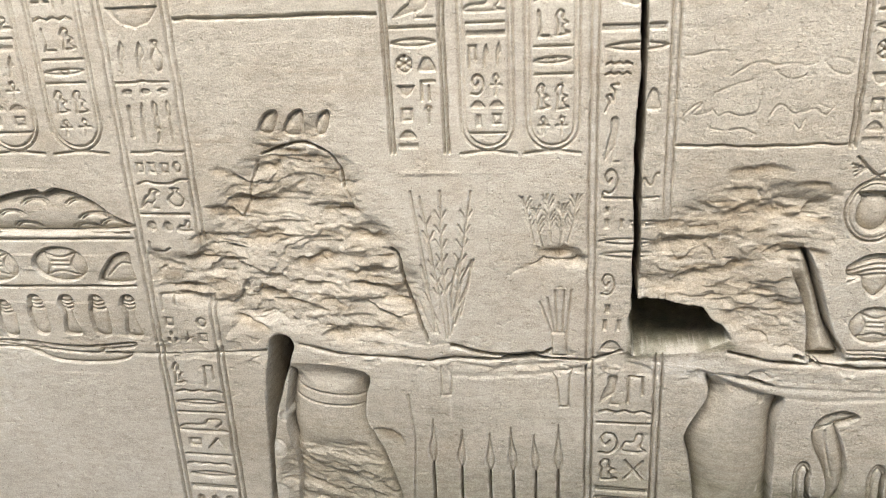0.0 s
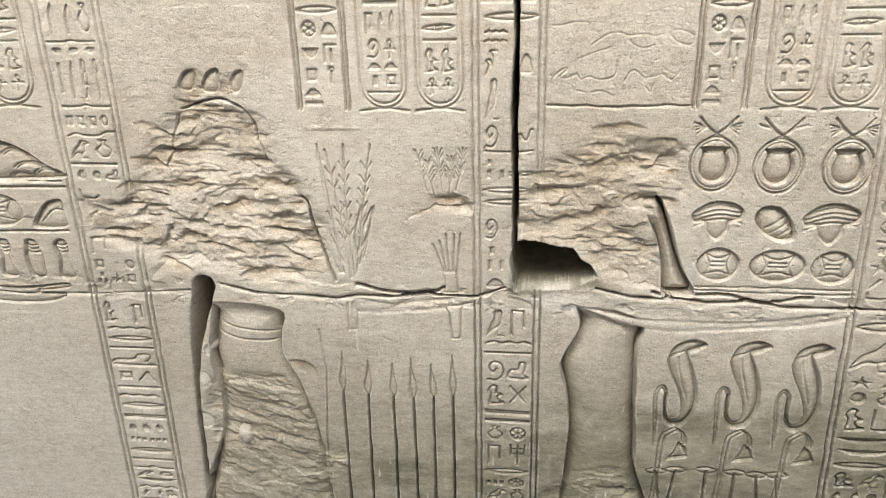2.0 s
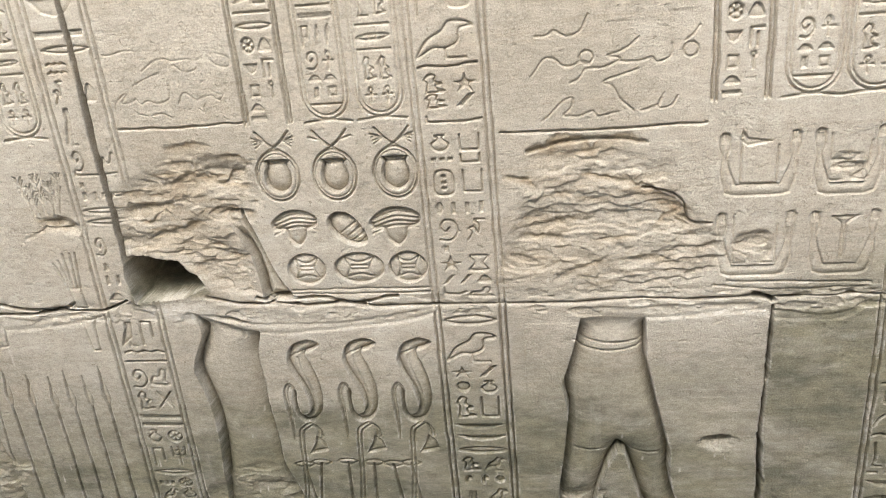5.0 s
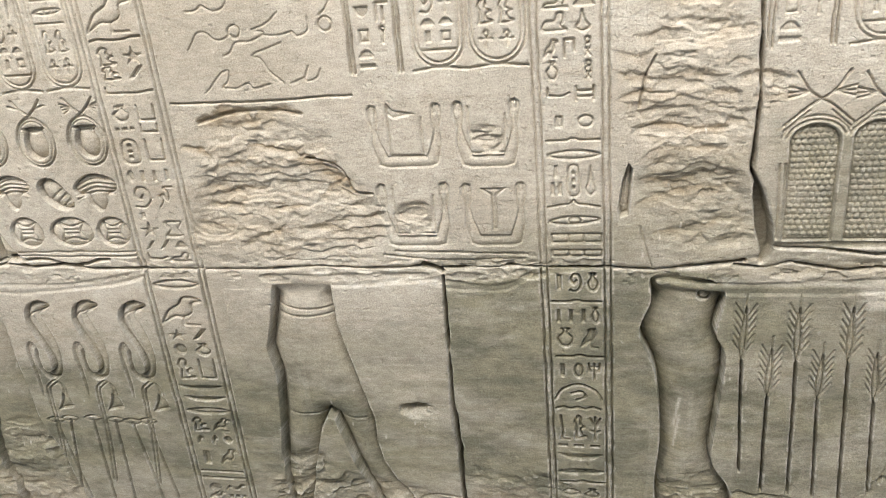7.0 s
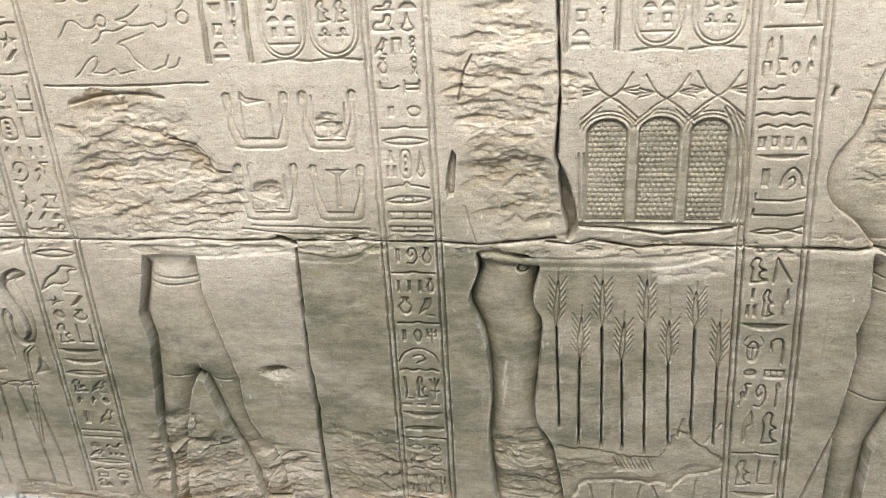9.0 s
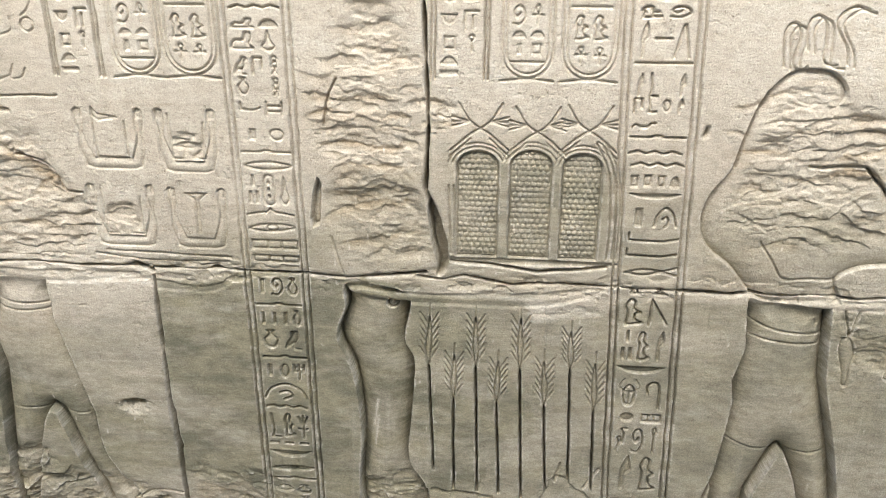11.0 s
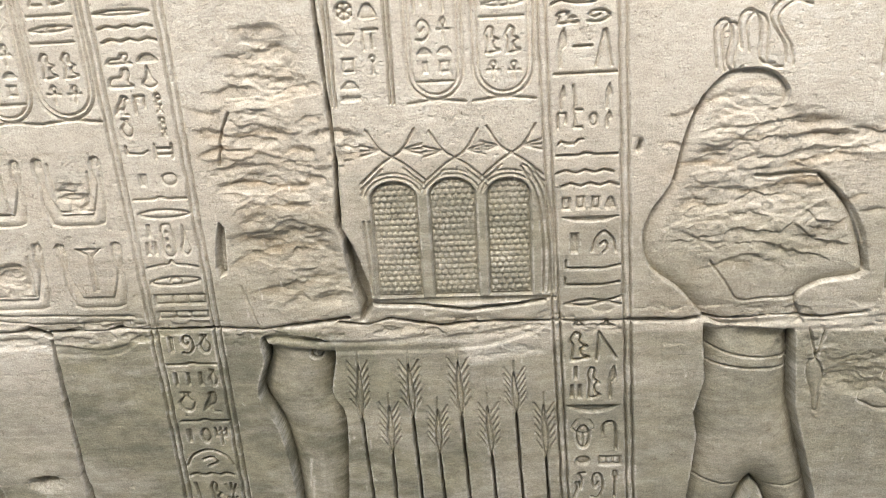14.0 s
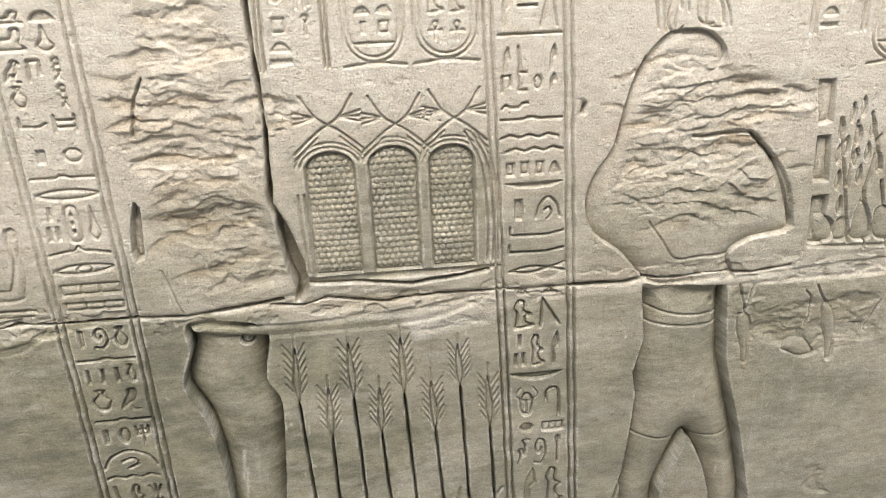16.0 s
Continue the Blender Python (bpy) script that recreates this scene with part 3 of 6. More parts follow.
tint("dust_light", [(1.418, 0.830), (1.689, 0.838), (1.687, 0.817), (1.416, 0.813)], 0.5, 0.012, 0.006, 8)

tint("damp_shade", [(0.30, 0.60), (0.95, 0.62), (1.15, 0.56), (1.15, 0.2), (0.3, 0.2)], 0.95, 0.12, 0.08, 19, 3)
tint("damp_shade", [(1.12, 0.72), (1.69, 0.74), (1.69, 0.3), (1.12, 0.3)], 0.55, 0.12, 0.08, 21, 2)

tint("damp_shade", [(2.09, 1.08), (2.34, 1.10), (2.34, 0.87), (2.09, 0.87)], 0.5, 0.06, 0.05, 22, 2)

# ---- text columns, from roof side to foot ----
COLUMNS = (
    (-0.827, -0.701, 0.0, "shallow carved column of signs between double ruled lines",
     "basin *72|. *6|reed reed pot *67|. *9|bolt *15|. *4|ball ball ball *16|. *9|stroke reed rope mace *90|. *7|bolt *19|. *10|square square square disc *30|. *5|viper *21|. *2|bird pot *47|. *5|strip *12|. *6|ball ball lion *30|. *17|arm . *42|. *79|gate . *44|. *15|square . disc *30|. *7|three star square *30",
     ". *37|seated . gate *58|. *6|water *19|. *10|mouth *22|. *7|strip *16|. *7|lion *43|. *10|square legs *28|. *12|strip *17|. *7|water *17|. *10|mouth *24|. *11|bar *24|. *11|ball ball ball *25|. *11|dots dots *25|. *11|mouth *25|. *8|strip *18|. *7|bolt *23|bird disc *21|basin *21|water *21|reed reed seated *21|strip *21|bird *21|mouth *21|square bird *21|dots *21|hook viper *21|basin *21|water *21"),
    (0.134, 0.254, 0.0, "carved column of signs cut by a black crack",
     "basin *71|. *6|bar *23|. *9|mouth *26|. *9|water . *13|. *5|water . *13|. *9|snake . bread *57|. *3|owl . . *90|. *6|hook . viper *52|arm *17|. *7|stroke . . . *16|. *7|stroke stroke bar bar *25|. *14|mouth *20|. *7|mouth *21|. *27|hook . . *51|. *13|stroke . . *25|. *8|stroke stroke . . *32|. *12|bread . *32|. *16",
     ". *21|owl gate *71|. *6|water *21|. *9|strip *17|. *11|hook lion *59|. *8|seated cross *59|. *10|bar *22|. *5|bar *18|. *7|pot wheel *42|. *8|gate fork *65|. *7|mouth *24|. *7|dots wheel *35|bird pot *38|water *38|hook . *38|basin *38|dots *38|reed seated *38|mouth *38"),
    (0.958, 1.092, 0.010, "carved column of signs with a long-tailed bird",
     "gate bread *111|. *6|bird *83|. *2|viper *12|. *7|seated star *42|. *2|seated tick *31|. *14|arm *24|. *17|pot ka *39|. *5|dots ka *20|. *14|tablet ka *58|. *12|ball stroke stroke stroke *34|. *6|hook snake *58|. *6|stroke . . *20|. *5|star column *41|. *6|tick tick bread *26|. *6|arm lion *30|. *8",
     ". *18|mouth *37|. *11|bird *85|. *6|star tick *34|. *8|ball pot *38|. *7|seated ka *64|. *10|basin *24|. *7|basin *27|. *11|mouth *28|. *7|seated bird *43|. *11|reed reed ball *29|. *15|stroke bird *55|. *12|strip *15|. *7|strip *14|. *9|ball viper *31|bird dots *27|mouth *27|water *27|square disc *27|seated reed *27"),
    (1.930, 2.048, 0.004, "carved column of signs with eyes and a small tablet",
     "bar *102|. *6|mouth *19|. *7|water *17|. *6|water *18|. *12|lion bread *24|. *2|lion drop *44|. *6|bird gate rope *39|. *3|pot . rope *40|. *14|arm ladder *30|. *24|stroke disc *32|. *12|bolt *20|. *6|mouth *31|. *4|three tablet drop *70|. *5|bow *22|. *10|eye *37|. *5|block *31|. *7|block *24|. *16",
     ". *6|stroke hook pot *48|. *10|bolt *19|. *6|stroke stroke stroke pot *43|. *8|pot owl *52|. *8|bolt *25|. *5|stroke disc fork *45|. *5|arch *53|. *8|water *21|. *7|leg seated tree *72|. *9|dots *16|. *8|basin *32|. *15|eye *26|. *7|bolt *19|. *11|mouth pot *30|. *6|three pot *31|. *9|water *20|. *8|three seated fork *75|. *12|basin *20|. *3"),
    (2.764, 2.886, 0.036, "carved column of signs with a scarab and seated shapes",
     "bar *73|. *6|hook owl *45|. *8|viper *20|. *5|seated hook *22|. *2|reed strip legs *72|. *6|strip *10|. *12|reed leg . reed *49|. *2|gate leg disc reed *31|. *17|viper . *18|. *4|bolt *18|. *14|water *20|. *4|water *22|. *7|square square square bread *34|. *5|basin *20|. *9|stroke arch *54|. *7|arm *33|. *6|arm *29|. *7|fish *30|. *18",
     "vase drop *13|. *6|seated tri *68|. *9|three seated reed *80|. *9|basin *31|. *12|scarab cane *75|. *10|ball block *32|. *8|snake hook mace *74|. *4|reed seated *107|. *17|bolt *20|. *11|seated ka *89|. *7|basin *30|bar *44|bird disc *44"),
)
for xl, xr, slant, label, above, below in COLUMNS:
    col = strip(xl - 0.016, xr + 0.016, 1.63, 0.02, label)
    for e in (xl - 0.009, xr + 0.009):
        border((e - slant * (1.64 - JOINT), 1.64), (e, JOINT), col, d=0.0058)
        border((e, JOINT), (e + slant * (JOINT - 0.04), 0.04), col, d=0.0085)
    rows_of_signs(above, xl + 0.006, xr - 0.006, 1.615, JOINT + 0.006, col, 0.0052, 0.0025, 0.03, slant)
    rows_of_signs(below, xl + 0.006, xr - 0.006, JOINT - 0.006, 0.06, col, 0.0070, 0.0028, 0.03, slant)

# ---- headings: a short text strip and two name rings over each bearer ----
HEAD = "owl|strip *.5|mouth *.6|wheel bread *1|basin pole *1|square mace *.9|bread . *.6|bar . *.4"
NAME_1 = "hook reed *1.2|lion|strip *.5|bar *.5|gate reed reed *1.4|hook ankh *1.3|bread bread *.6|stroke square *.9|strip *.4"
NAME_2 = "bolt gate *1.1|water *.6|leg seated *1.4|strip *.5|eye *.7|strip *.4|seated seated *1.5|ankh ankh *1"
for xl, xr, c1, c2, c3, c4, foot in (
    (-0.259, -0.152, -0.122, -0.021, -0.000, 0.099, 1.304),
    (0.573, 0.670, 0.705, 0.805, 0.822, 0.923, 1.307),
    (1.546, 1.647, 1.677, 1.781, 1.789, 1.904, 1.306),
    (2.353, 2.461, 2.492, 2.593, 2.611, 2.719, 1.311),
):
    head = begin("text_strip", None, "short strip of carved signs beside two name rings", "inscription", "text strips")
    win, x, z = window([(xl, foot), (xr, 1.63)], 0)
    owner[win] = head
    border((xl, 1.64), (xl, foot), head, 0.004)
    border((xr, 1.64), (xr, foot), head, 0.004)
    rows_of_signs(HEAD, xl + 0.012, xr - 0.010, 1.60, foot + 0.004, head, 0.0048, 0.0029)
    cartouche(c1, c2, 1.64, foot + 0.004, NAME_1, "carved oval name ring filled with small signs")
    cartouche(c3, c4, 1.64, foot + 0.004, NAME_2, "carved oval name ring with two small seated shapes")
cartouche(-1.150, -1.021, 1.64, 1.316, NAME_1, "worn carved name ring filled with small signs")
cartouche(-0.994, -0.874, 1.64, 1.315, NAME_2, "worn carved name ring with small signs")

# ---- panels with faint worn line drawing ----
def panel(xl, xr, top, bottom, label, strokes, rings=()):
    who = begin("line_panel", None, label, "relief", "faint panels")
    win, x, z = window([(xl, bottom), (xr, top)], 0)
    owner[win] = who
    groove([(xl, bottom), (0.5 * (xl + xr), bottom - 0.003), (xr, bottom)], 0.0026, 0.005, begin("ruled_edge", who), wobble=0.006)
    for pts in strokes:
        groove(pts, 0.0024, 0.0022, begin("scratched_line", who), curve=len(pts) > 2, wobble=0.006)
    for cx, cz, r in rings:
        groove(ellipse(cx, cz, r, r, 10), 0.0022, 0.003, begin("scratched_line", who), True, True)


panel(0.274, 0.574, 1.556, 1.314, "worn panel of shallow wavy scratched lines", (
    [(0.282, 1.476), (0.306, 1.477), (0.329, 1.482), (0.354, 1.477)],
    [(0.362, 1.438), (0.391, 1.455), (0.420, 1.457), (0.432, 1.453), (0.460, 1.456), (0.484, 1.450), (0.501, 1.456)],
    [(0.512, 1.458), (0.531, 1.439), (0.554, 1.435), (0.557, 1.453), (0.528, 1.463), (0.514, 1.459)],
    [(0.436, 1.441), (0.451, 1.431), (0.474, 1.430), (0.485, 1.435)],
    [(0.334, 1.408), (0.369, 1.422), (0.398, 1.430)],
    [(0.281, 1.360), (0.286, 1.372), (0.304, 1.388), (0.314, 1.387), (0.299, 1.372), (0.324, 1.371), (0.333, 1.377), (0.342, 1.367), (0.360, 1.373), (0.379, 1.366), (0.403, 1.371), (0.411, 1.383), (0.414, 1.414)],
    [(0.428, 1.364), (0.438, 1.382), (0.450, 1.385), (0.469, 1.369), (0.483, 1.371), (0.503, 1.377), (0.522, 1.367), (0.537, 1.385)],
    [(0.508, 1.386), (0.532, 1.376)],
    [(0.474, 1.350), (0.483, 1.343), (0.490, 1.359)],
    [(0.331, 1.345), (0.350, 1.341)],
    [(0.363, 1.341), (0.387, 1.343), (0.406, 1.333)]))
panel(1.118, 1.535, 1.539, 1.262, "worn panel of shallow scratched lines under a ruled edge", (
    [(1.196, 1.453), (1.221, 1.454), (1.235, 1.462), (1.258, 1.451), (1.285, 1.458), (1.300, 1.488)],
    [(1.187, 1.375), (1.199, 1.389), (1.212, 1.406), (1.232, 1.407), (1.248, 1.394), (1.267, 1.391), (1.285, 1.399), (1.305, 1.394)],
    [(1.265, 1.358), (1.282, 1.366), (1.297, 1.383), (1.335, 1.386), (1.362, 1.398), (1.338, 1.406), (1.364, 1.413), (1.398, 1.438)],
    [(1.355, 1.394), (1.398, 1.393), (1.423, 1.397), (1.436, 1.388), (1.459, 1.398), (1.462, 1.423)],
    [(1.395, 1.376), (1.331, 1.356), (1.348, 1.345), (1.363, 1.320), (1.390, 1.295)],
    [(1.205, 1.281), (1.225, 1.298), (1.249, 1.321), (1.269, 1.326), (1.266, 1.308), (1.250, 1.291), (1.282, 1.289), (1.309, 1.299), (1.320, 1.287), (1.359, 1.293)],
    [(1.403, 1.294), (1.422, 1.299), (1.442, 1.307), (1.450, 1.327), (1.440, 1.298), (1.466, 1.302), (1.476, 1.319)],
    [(1.513, 1.452), (1.502, 1.437), (1.488, 1.426)]),
    ((1.297, 1.406, 0.013), (1.498, 1.409, 0.014)))
plain = begin("ruled_panel", None, "smooth blank panel under a deep ruled line", "relief")
groove([(-0.677, 1.572), (-0.476, 1.569), (-0.274, 1.567)], 0.004, 0.007, plain, wobble=0.005)
groove([(-0.679, 1.561), (-0.275, 1.557)], 0.0025, -0.003, plain)

# ---- offerings of the first bearer: loaf, bread and jars on a tray ----
loaf = begin("domed_offering", None, "domed carved offering with curled leaves on a tray", "relief")
sink([(-1.232, 1.137), (-1.202, 1.194), (-1.138, 1.220), (-1.065, 1.231), (-1.047, 1.224), (-1.010, 1.234), (-0.947, 1.214), (-0.895, 1.176), (-0.862, 1.140)], 0.016, 0.8, 0.034, who=loaf)
for a in ((-1.138, 1.168), (-1.075, 1.194), (-1.109, 1.142), (-0.965, 1.195), (-0.938, 1.163), (-0.964, 1.139), (-0.894, 1.148)):
    for k in (1.0, 0.72):
        curl = begin("leaf_curl", loaf)
        groove(ellipse(a[0], a[1], 0.036 * k, 0.016 * k, 9, 15, 165), 0.0020, 0.006, curl, deep=True)
for pts in ([(-1.234, 1.130), (-0.859, 1.134)], [(-1.239, 1.115), (-0.852, 1.120)], [(-1.212, 1.001), (-0.868, 1.009)]):
    groove(pts, 0.003, 0.006, wobble=0.003)


def oval_bread(cx, cz, rx, rz, label):
    who = begin("bread_offering", None, label, "relief", "carved oval loaves")
    rx, rz = 1.12 * rx, 1.16 * rz
    sink(ellipse(cx, cz, rx, rz), 0.0085, 0.75, 0.022, who=who)
    for k in (-0.55, 0.55):
        groove([(cx - 0.6 * rx, cz + 1.15 * k * rz), (cx, cz + 0.7 * k * rz), (cx + 0.6 * rx, cz + 1.15 * k * rz)], 0.0022, 0.0105, who, True)
        groove([(cx + k * rx, cz - 0.55 * rz), (cx + 0.72 * k * rx, cz), (cx + k * rx, cz + 0.55 * rz)], 0.0022, 0.0105, who, True)
    groove([(cx - 0.3 * rx, cz - 0.08 * rz), (cx + 0.3 * rx, cz - 0.08 * rz)], 0.002, 0.010, who)
    groove([(cx - 0.3 * rx, cz + 0.16 * rz), (cx + 0.3 * rx, cz + 0.16 * rz)], 0.002, 0.010, who)


oval_bread(-1.044, 1.058, 0.062, 0.036, "oval carved loaf with crossed curved lines")
oval_bread(-1.215, 1.053, 0.058, 0.036, "oval carved loaf with crossed curved lines")
half = begin("bread_offering", None, "half-round carved loaf against the text column", "relief", "carved oval loaves")
sink([(-0.952, 1.017), (-0.933, 1.058), (-0.908, 1.082), (-0.872, 1.088), (-0.869, 1.059), (-0.869, 1.019)], 0.010, 0.6, 0.02, who=half)
groove([(-0.932, 1.031), (-0.898, 1.061), (-0.874, 1.059)], 0.002, 0.008, half, True)


def jar(foot, w, h, label, stout):
    who = begin("jar_offering", None, label, "relief", "carved jars on a tray")
    x, z = foot
    if stout:
        pts = [(x - 0.34 * w, z), (x - 0.5 * w, z + 0.62 * h), (x - 0.42 * w, z + 0.68 * h), (x - 0.3 * w, z + h), (x + 0.2 * w, z + h), (x + 0.45 * w, z + 0.68 * h), (x + 0.5 * w, z + 0.6 * h), (x + 0.4 * w, z)]
    else:
        pts = [(x - 0.4 * w, z), (x - 0.3 * w, z + 0.5 * h), (x - 0.5 * w, z + 0.8 * h), (x - 0.25 * w, z + h), (x + 0.25 * w, z + h), (x + 0.4 * w, z + 0.8 * h), (x + 0.25 * w, z + 0.5 * h), (x + 0.5 * w, z)]
    sink(pts, 0.009, 0.75, 0.014, who=who)
    for k in (0.68, 0.78, 0.87):
        groove([(x - 0.36 * w, z + k * h), (x, z + (k - 0.03) * h), (x + 0.36 * w, z + k * h)], 0.0018, 0.0095, who)


jar((-1.215, 0.878), 0.05, 0.085, "stout carved jar with a tied cover", True)
jar((-1.130, 0.887), 0.05, 0.092, "stout carved jar with a tied cover", True)
jar((-1.050, 0.887), 0.046, 0.095, "slender carved jar with a ribbed neck", False)
jar((-0.973, 0.887), 0.05, 0.095, "stout carved jar with a tied cover", True)
jar((-0.895, 0.887), 0.044, 0.098, "slender carved jar with a ribbed neck", False)
arm_1 = begin("carved_forearm_band", None, "smooth carved band bearing the tray, with a frayed end", "relief")
sink([(-1.313, 0.854), (-1.189, 0.865), (-1.086, 0.857), (-1.013, 0.857), (-0.903, 0.870), (-0.905, 0.855), (-0.987, 0.843), (-0.909, 0.838), (-0.964, 0.815), (-1.097, 0.812), (-1.195, 0.841), (-1.318, 0.839)], 0.010, 0.8, 0.012, who=arm_1)

# ---- reeds, twigs and stalks beside the hacked bearer ----
def twig(points, who, barbs=5, size=0.03, d=0.0042, w=0.0016):
    line = bend(points)
    groove(line, w, d, who)
    n = len(line)
    for i in range(barbs):
        a = line[int((0.35 + 0.6 * i / barbs) * (n - 1))]
        for s in (-1, 1):
            groove([a, (a[0] + s * 0.38 * size, a[1] + size * 0.75)], 0.7 * w, 0.75 * d, who)


reeds = begin("reed_clump", None, "bundle of finely carved reeds and leafy twigs", "relief")
for pts, n in (([(-0.172, 0.907), (-0.190, 1.059), (-0.212, 1.215)], 5), ([(-0.165, 0.913), (-0.173, 1.072), (-0.170, 1.227)], 6), ([(-0.159, 0.920), (-0.135, 1.073), (-0.109, 1.227)], 6), ([(-0.195, 0.919), (-0.209, 1.059), (-0.230, 1.227)], 0),
               ([(-0.139, 0.960), (-0.108, 1.085)], 0), ([(-0.152, 0.940), (-0.121, 1.036)], 0), ([(-0.189, 0.919), (-0.217, 1.071)], 0), ([(-0.201, 0.919), (-0.230, 0.995)], 0), ([(-0.188, 0.945), (-0.214, 1.009)], 0)):
    twig(pts, begin("reed", reeds), n)
for a, b in (((-0.157, 0.959), (-0.138, 1.085)), ((-0.142, 0.985), (-0.113, 1.083))):
    groove([a, ((a[0] + b[0]) / 2 - 0.008, (a[1] + b[1]) / 2), b], 0.002, 0.005, reeds, True)
    groove([a, ((a[0] + b[0]) / 2 + 0.006, (a[1] + b[1]) / 2), b], 0.002, 0.005, reeds, True)
bush = begin("twig_clump", None, "faintly carved leafy twigs", "relief")
for pts in ([(0.013, 1.123), (0.003, 1.170), (-0.008, 1.215)], [(0.046, 1.124), (0.043, 1.170), (0.039, 1.221)], [(0.079, 1.124), (0.090, 1.170), (0.097, 1.221)], [(0.030, 1.112), (0.019, 1.158), (0.014, 1.193)], [(0.063, 1.112), (0.069, 1.159), (0.071, 1.202)]):
    twig(pts, begin("twig", bush), 5, 0.026, 0.0036, 0.0016)
broken([(-0.043, 1.052), (0.005, 1.093), (0.057, 1.120), (0.117, 1.099), (0.116, 1.069), (0.055, 1.072), (-0.010, 1.059)], 0.010, 0.012, 0.03, 0.006, 54, None, 0.015, 0.7, 0.7)
gouge(0.057, 1.114, 0.055, 0.03, 0.010, None, -0.15, 230)
stand = begin("stalk_vase", None, "small carved vase holding straight stalks", "relief")
for a, b in (((0.024, 0.996), (0.046, 0.930)), ((0.039, 1.005), (0.052, 0.930)), ((0.054, 1.022), (0.059, 0.931)), ((0.073, 1.022), (0.069, 0.931)), ((0.087, 1.023), (0.078, 0.931))):
    groove([a, b], 0.0024, 0.005, stand)
groove([(0.045, 0.928), (0.050, 0.896), (0.047, 0.876), (0.079, 0.875), (0.077, 0.929)], 0.0022, 0.004, stand, closed=True)
cup = begin("carved_cup", None, "tapered carved cup on a thin stem below the ledge", "relief")
groove([(0.038, 0.849), (0.058, 0.821), (0.064, 0.756), (0.083, 0.758), (0.085, 0.825), (0.093, 0.858)], 0.0024, 0.005, cup)
groove([(0.043, 0.839), (0.089, 0.844)], 0.002, 0.004, cup)
post = begin("carved_cup", None, "narrow carved stem below the ledge", "relief")
groove([(-0.187, 0.839), (-0.188, 0.770), (-0.168, 0.771), (-0.163, 0.840)], 0.0022, 0.004, post)


def bud(tip, base, foot, label, w=0.010):
    """A long bud on a straight stalk."""
    who = begin("bud_stalk", None, label, "relief", "carved bud stalks")
    x0, z0, x1, z1 = *tip, *base
    pts = [tip, (x0 + 0.3 * w, z0 - 0.3 * (z0 - z1)), (x1 + w, z0 - 0.72 * (z0 - z1)), (x1 + 0.5 * w, z1 + 0.006), base, (x1 - 0.5 * w, z1 + 0.006), (x1 - w, z0 - 0.72 * (z0 - z1)), (x0 - 0.3 * w, z0 - 0.3 * (z0 - z1))]
    sink(pts, 0.008, 0.7, 0.009, who=who)
    groove([base, foot], 0.0026, 0.018, begin("stalk", who), wobble=0.003)
    for s in (-1, 1):
        groove([(x1 + s * 0.012, z1 + 0.01), (x1 + s * 0.022, z1 + 0.03)], 0.0012, 0.0008, begin("sepal", who))


for k, (tip, base, foot) in enumerate((((-0.212, 0.709), (-0.215, 0.592), (-0.218, 0.320)), ((-0.148, 0.687), (-0.152, 0.584), (-0.158, 0.317)), ((-0.087, 0.683), (-0.087, 0.580), (-0.090, 0.315)), ((-0.040, 0.700), (-0.037, 0.581), (-0.035, 0.320)), ((0.010, 0.686), (0.013, 0.585), (0.011, 0.325)), ((0.062, 0.712), (0.062, 0.592), (0.062, 0.330)))):
    bud(tip, base, (foot[0], 0.08), "slender carved bud on a long straight stalk")
short = begin("bud_stalk", None, "thin carved stalk half lost in the broken edge", "relief", "carved bud stalks")
groove([(-0.264, 0.766), (-0.254, 0.651), (-0.268, 0.438), (-0.271, 0.1)], 0.0025, 0.005, short)

# ---- second bearer's offerings: vessels in rings, baskets, loaves ----
def ringed_pot(cx, cz, rx, rz, label, leafy):
    parent = who = begin("ringed_pot", None, label, "relief", "carved pots in rings")
    win, x, z = window(ellipse(cx, cz, rx, rz), 0)
    own(win, within(x, z, ellipse(cx, cz, rx, rz)) > 0, who)
    groove(ellipse(cx, cz, rx, rz), 0.003, 0.006, who, closed=True)
    groove(ellipse(cx, cz, 0.86 * rx, 0.88 * rz), 0.002, 0.003, who, closed=True)
    pot = [(cx - 0.55 * rx, cz + 0.62 * rz), (cx + 0.55 * rx, cz + 0.62 * rz), (cx + 0.48 * rx, cz + 0.42 * rz), (cx + 0.62 * rx, cz + 0.05 * rz), (cx + 0.5 * rx, cz - 0.45 * rz), (cx, cz - 0.7 * rz),
           (cx - 0.5 * rx, cz - 0.45 * rz), (cx - 0.62 * rx, cz + 0.05 * rz), (cx - 0.48 * rx, cz + 0.42 * rz)]
    body = begin("pot_body", who)
    sink(pot, 0.012, 0.85, 0.03, who=body)
    groove([(cx - 0.45 * rx, cz + 0.44 * rz), (cx + 0.45 * rx, cz + 0.44 * rz)], 0.002, 0.012, body)
    for s in (-1, 1):
        who = begin("stem", parent)
        groove([(cx - s * 0.25 * rx, cz + 0.98 * rz), (cx + s * 0.3 * rx, cz + 1.3 * rz), (cx + s * 0.75 * rx, cz + 1.72 * rz)], 0.003, 0.006, who, True)
        for k in range(4 if leafy else 1):
            groove([(cx + s * 0.4 * rx, cz + 1.36 * rz), (cx + s * (0.95 - 0.05 * k) * rx, cz + (1.5 - 0.12 * k) * rz)], 0.0018, 0.004, who)


ringed_pot(0.623, 1.190, 0.049, 0.058, "round carved pot inside a ring under crossed stems", True)
ringed_pot(0.752, 1.187, 0.049, 0.058, "round carved pot inside a ring under crossed horns", False)
ringed_pot(0.888, 1.187, 0.049, 0.058, "round carved pot inside a ring under crossed leaves", True)


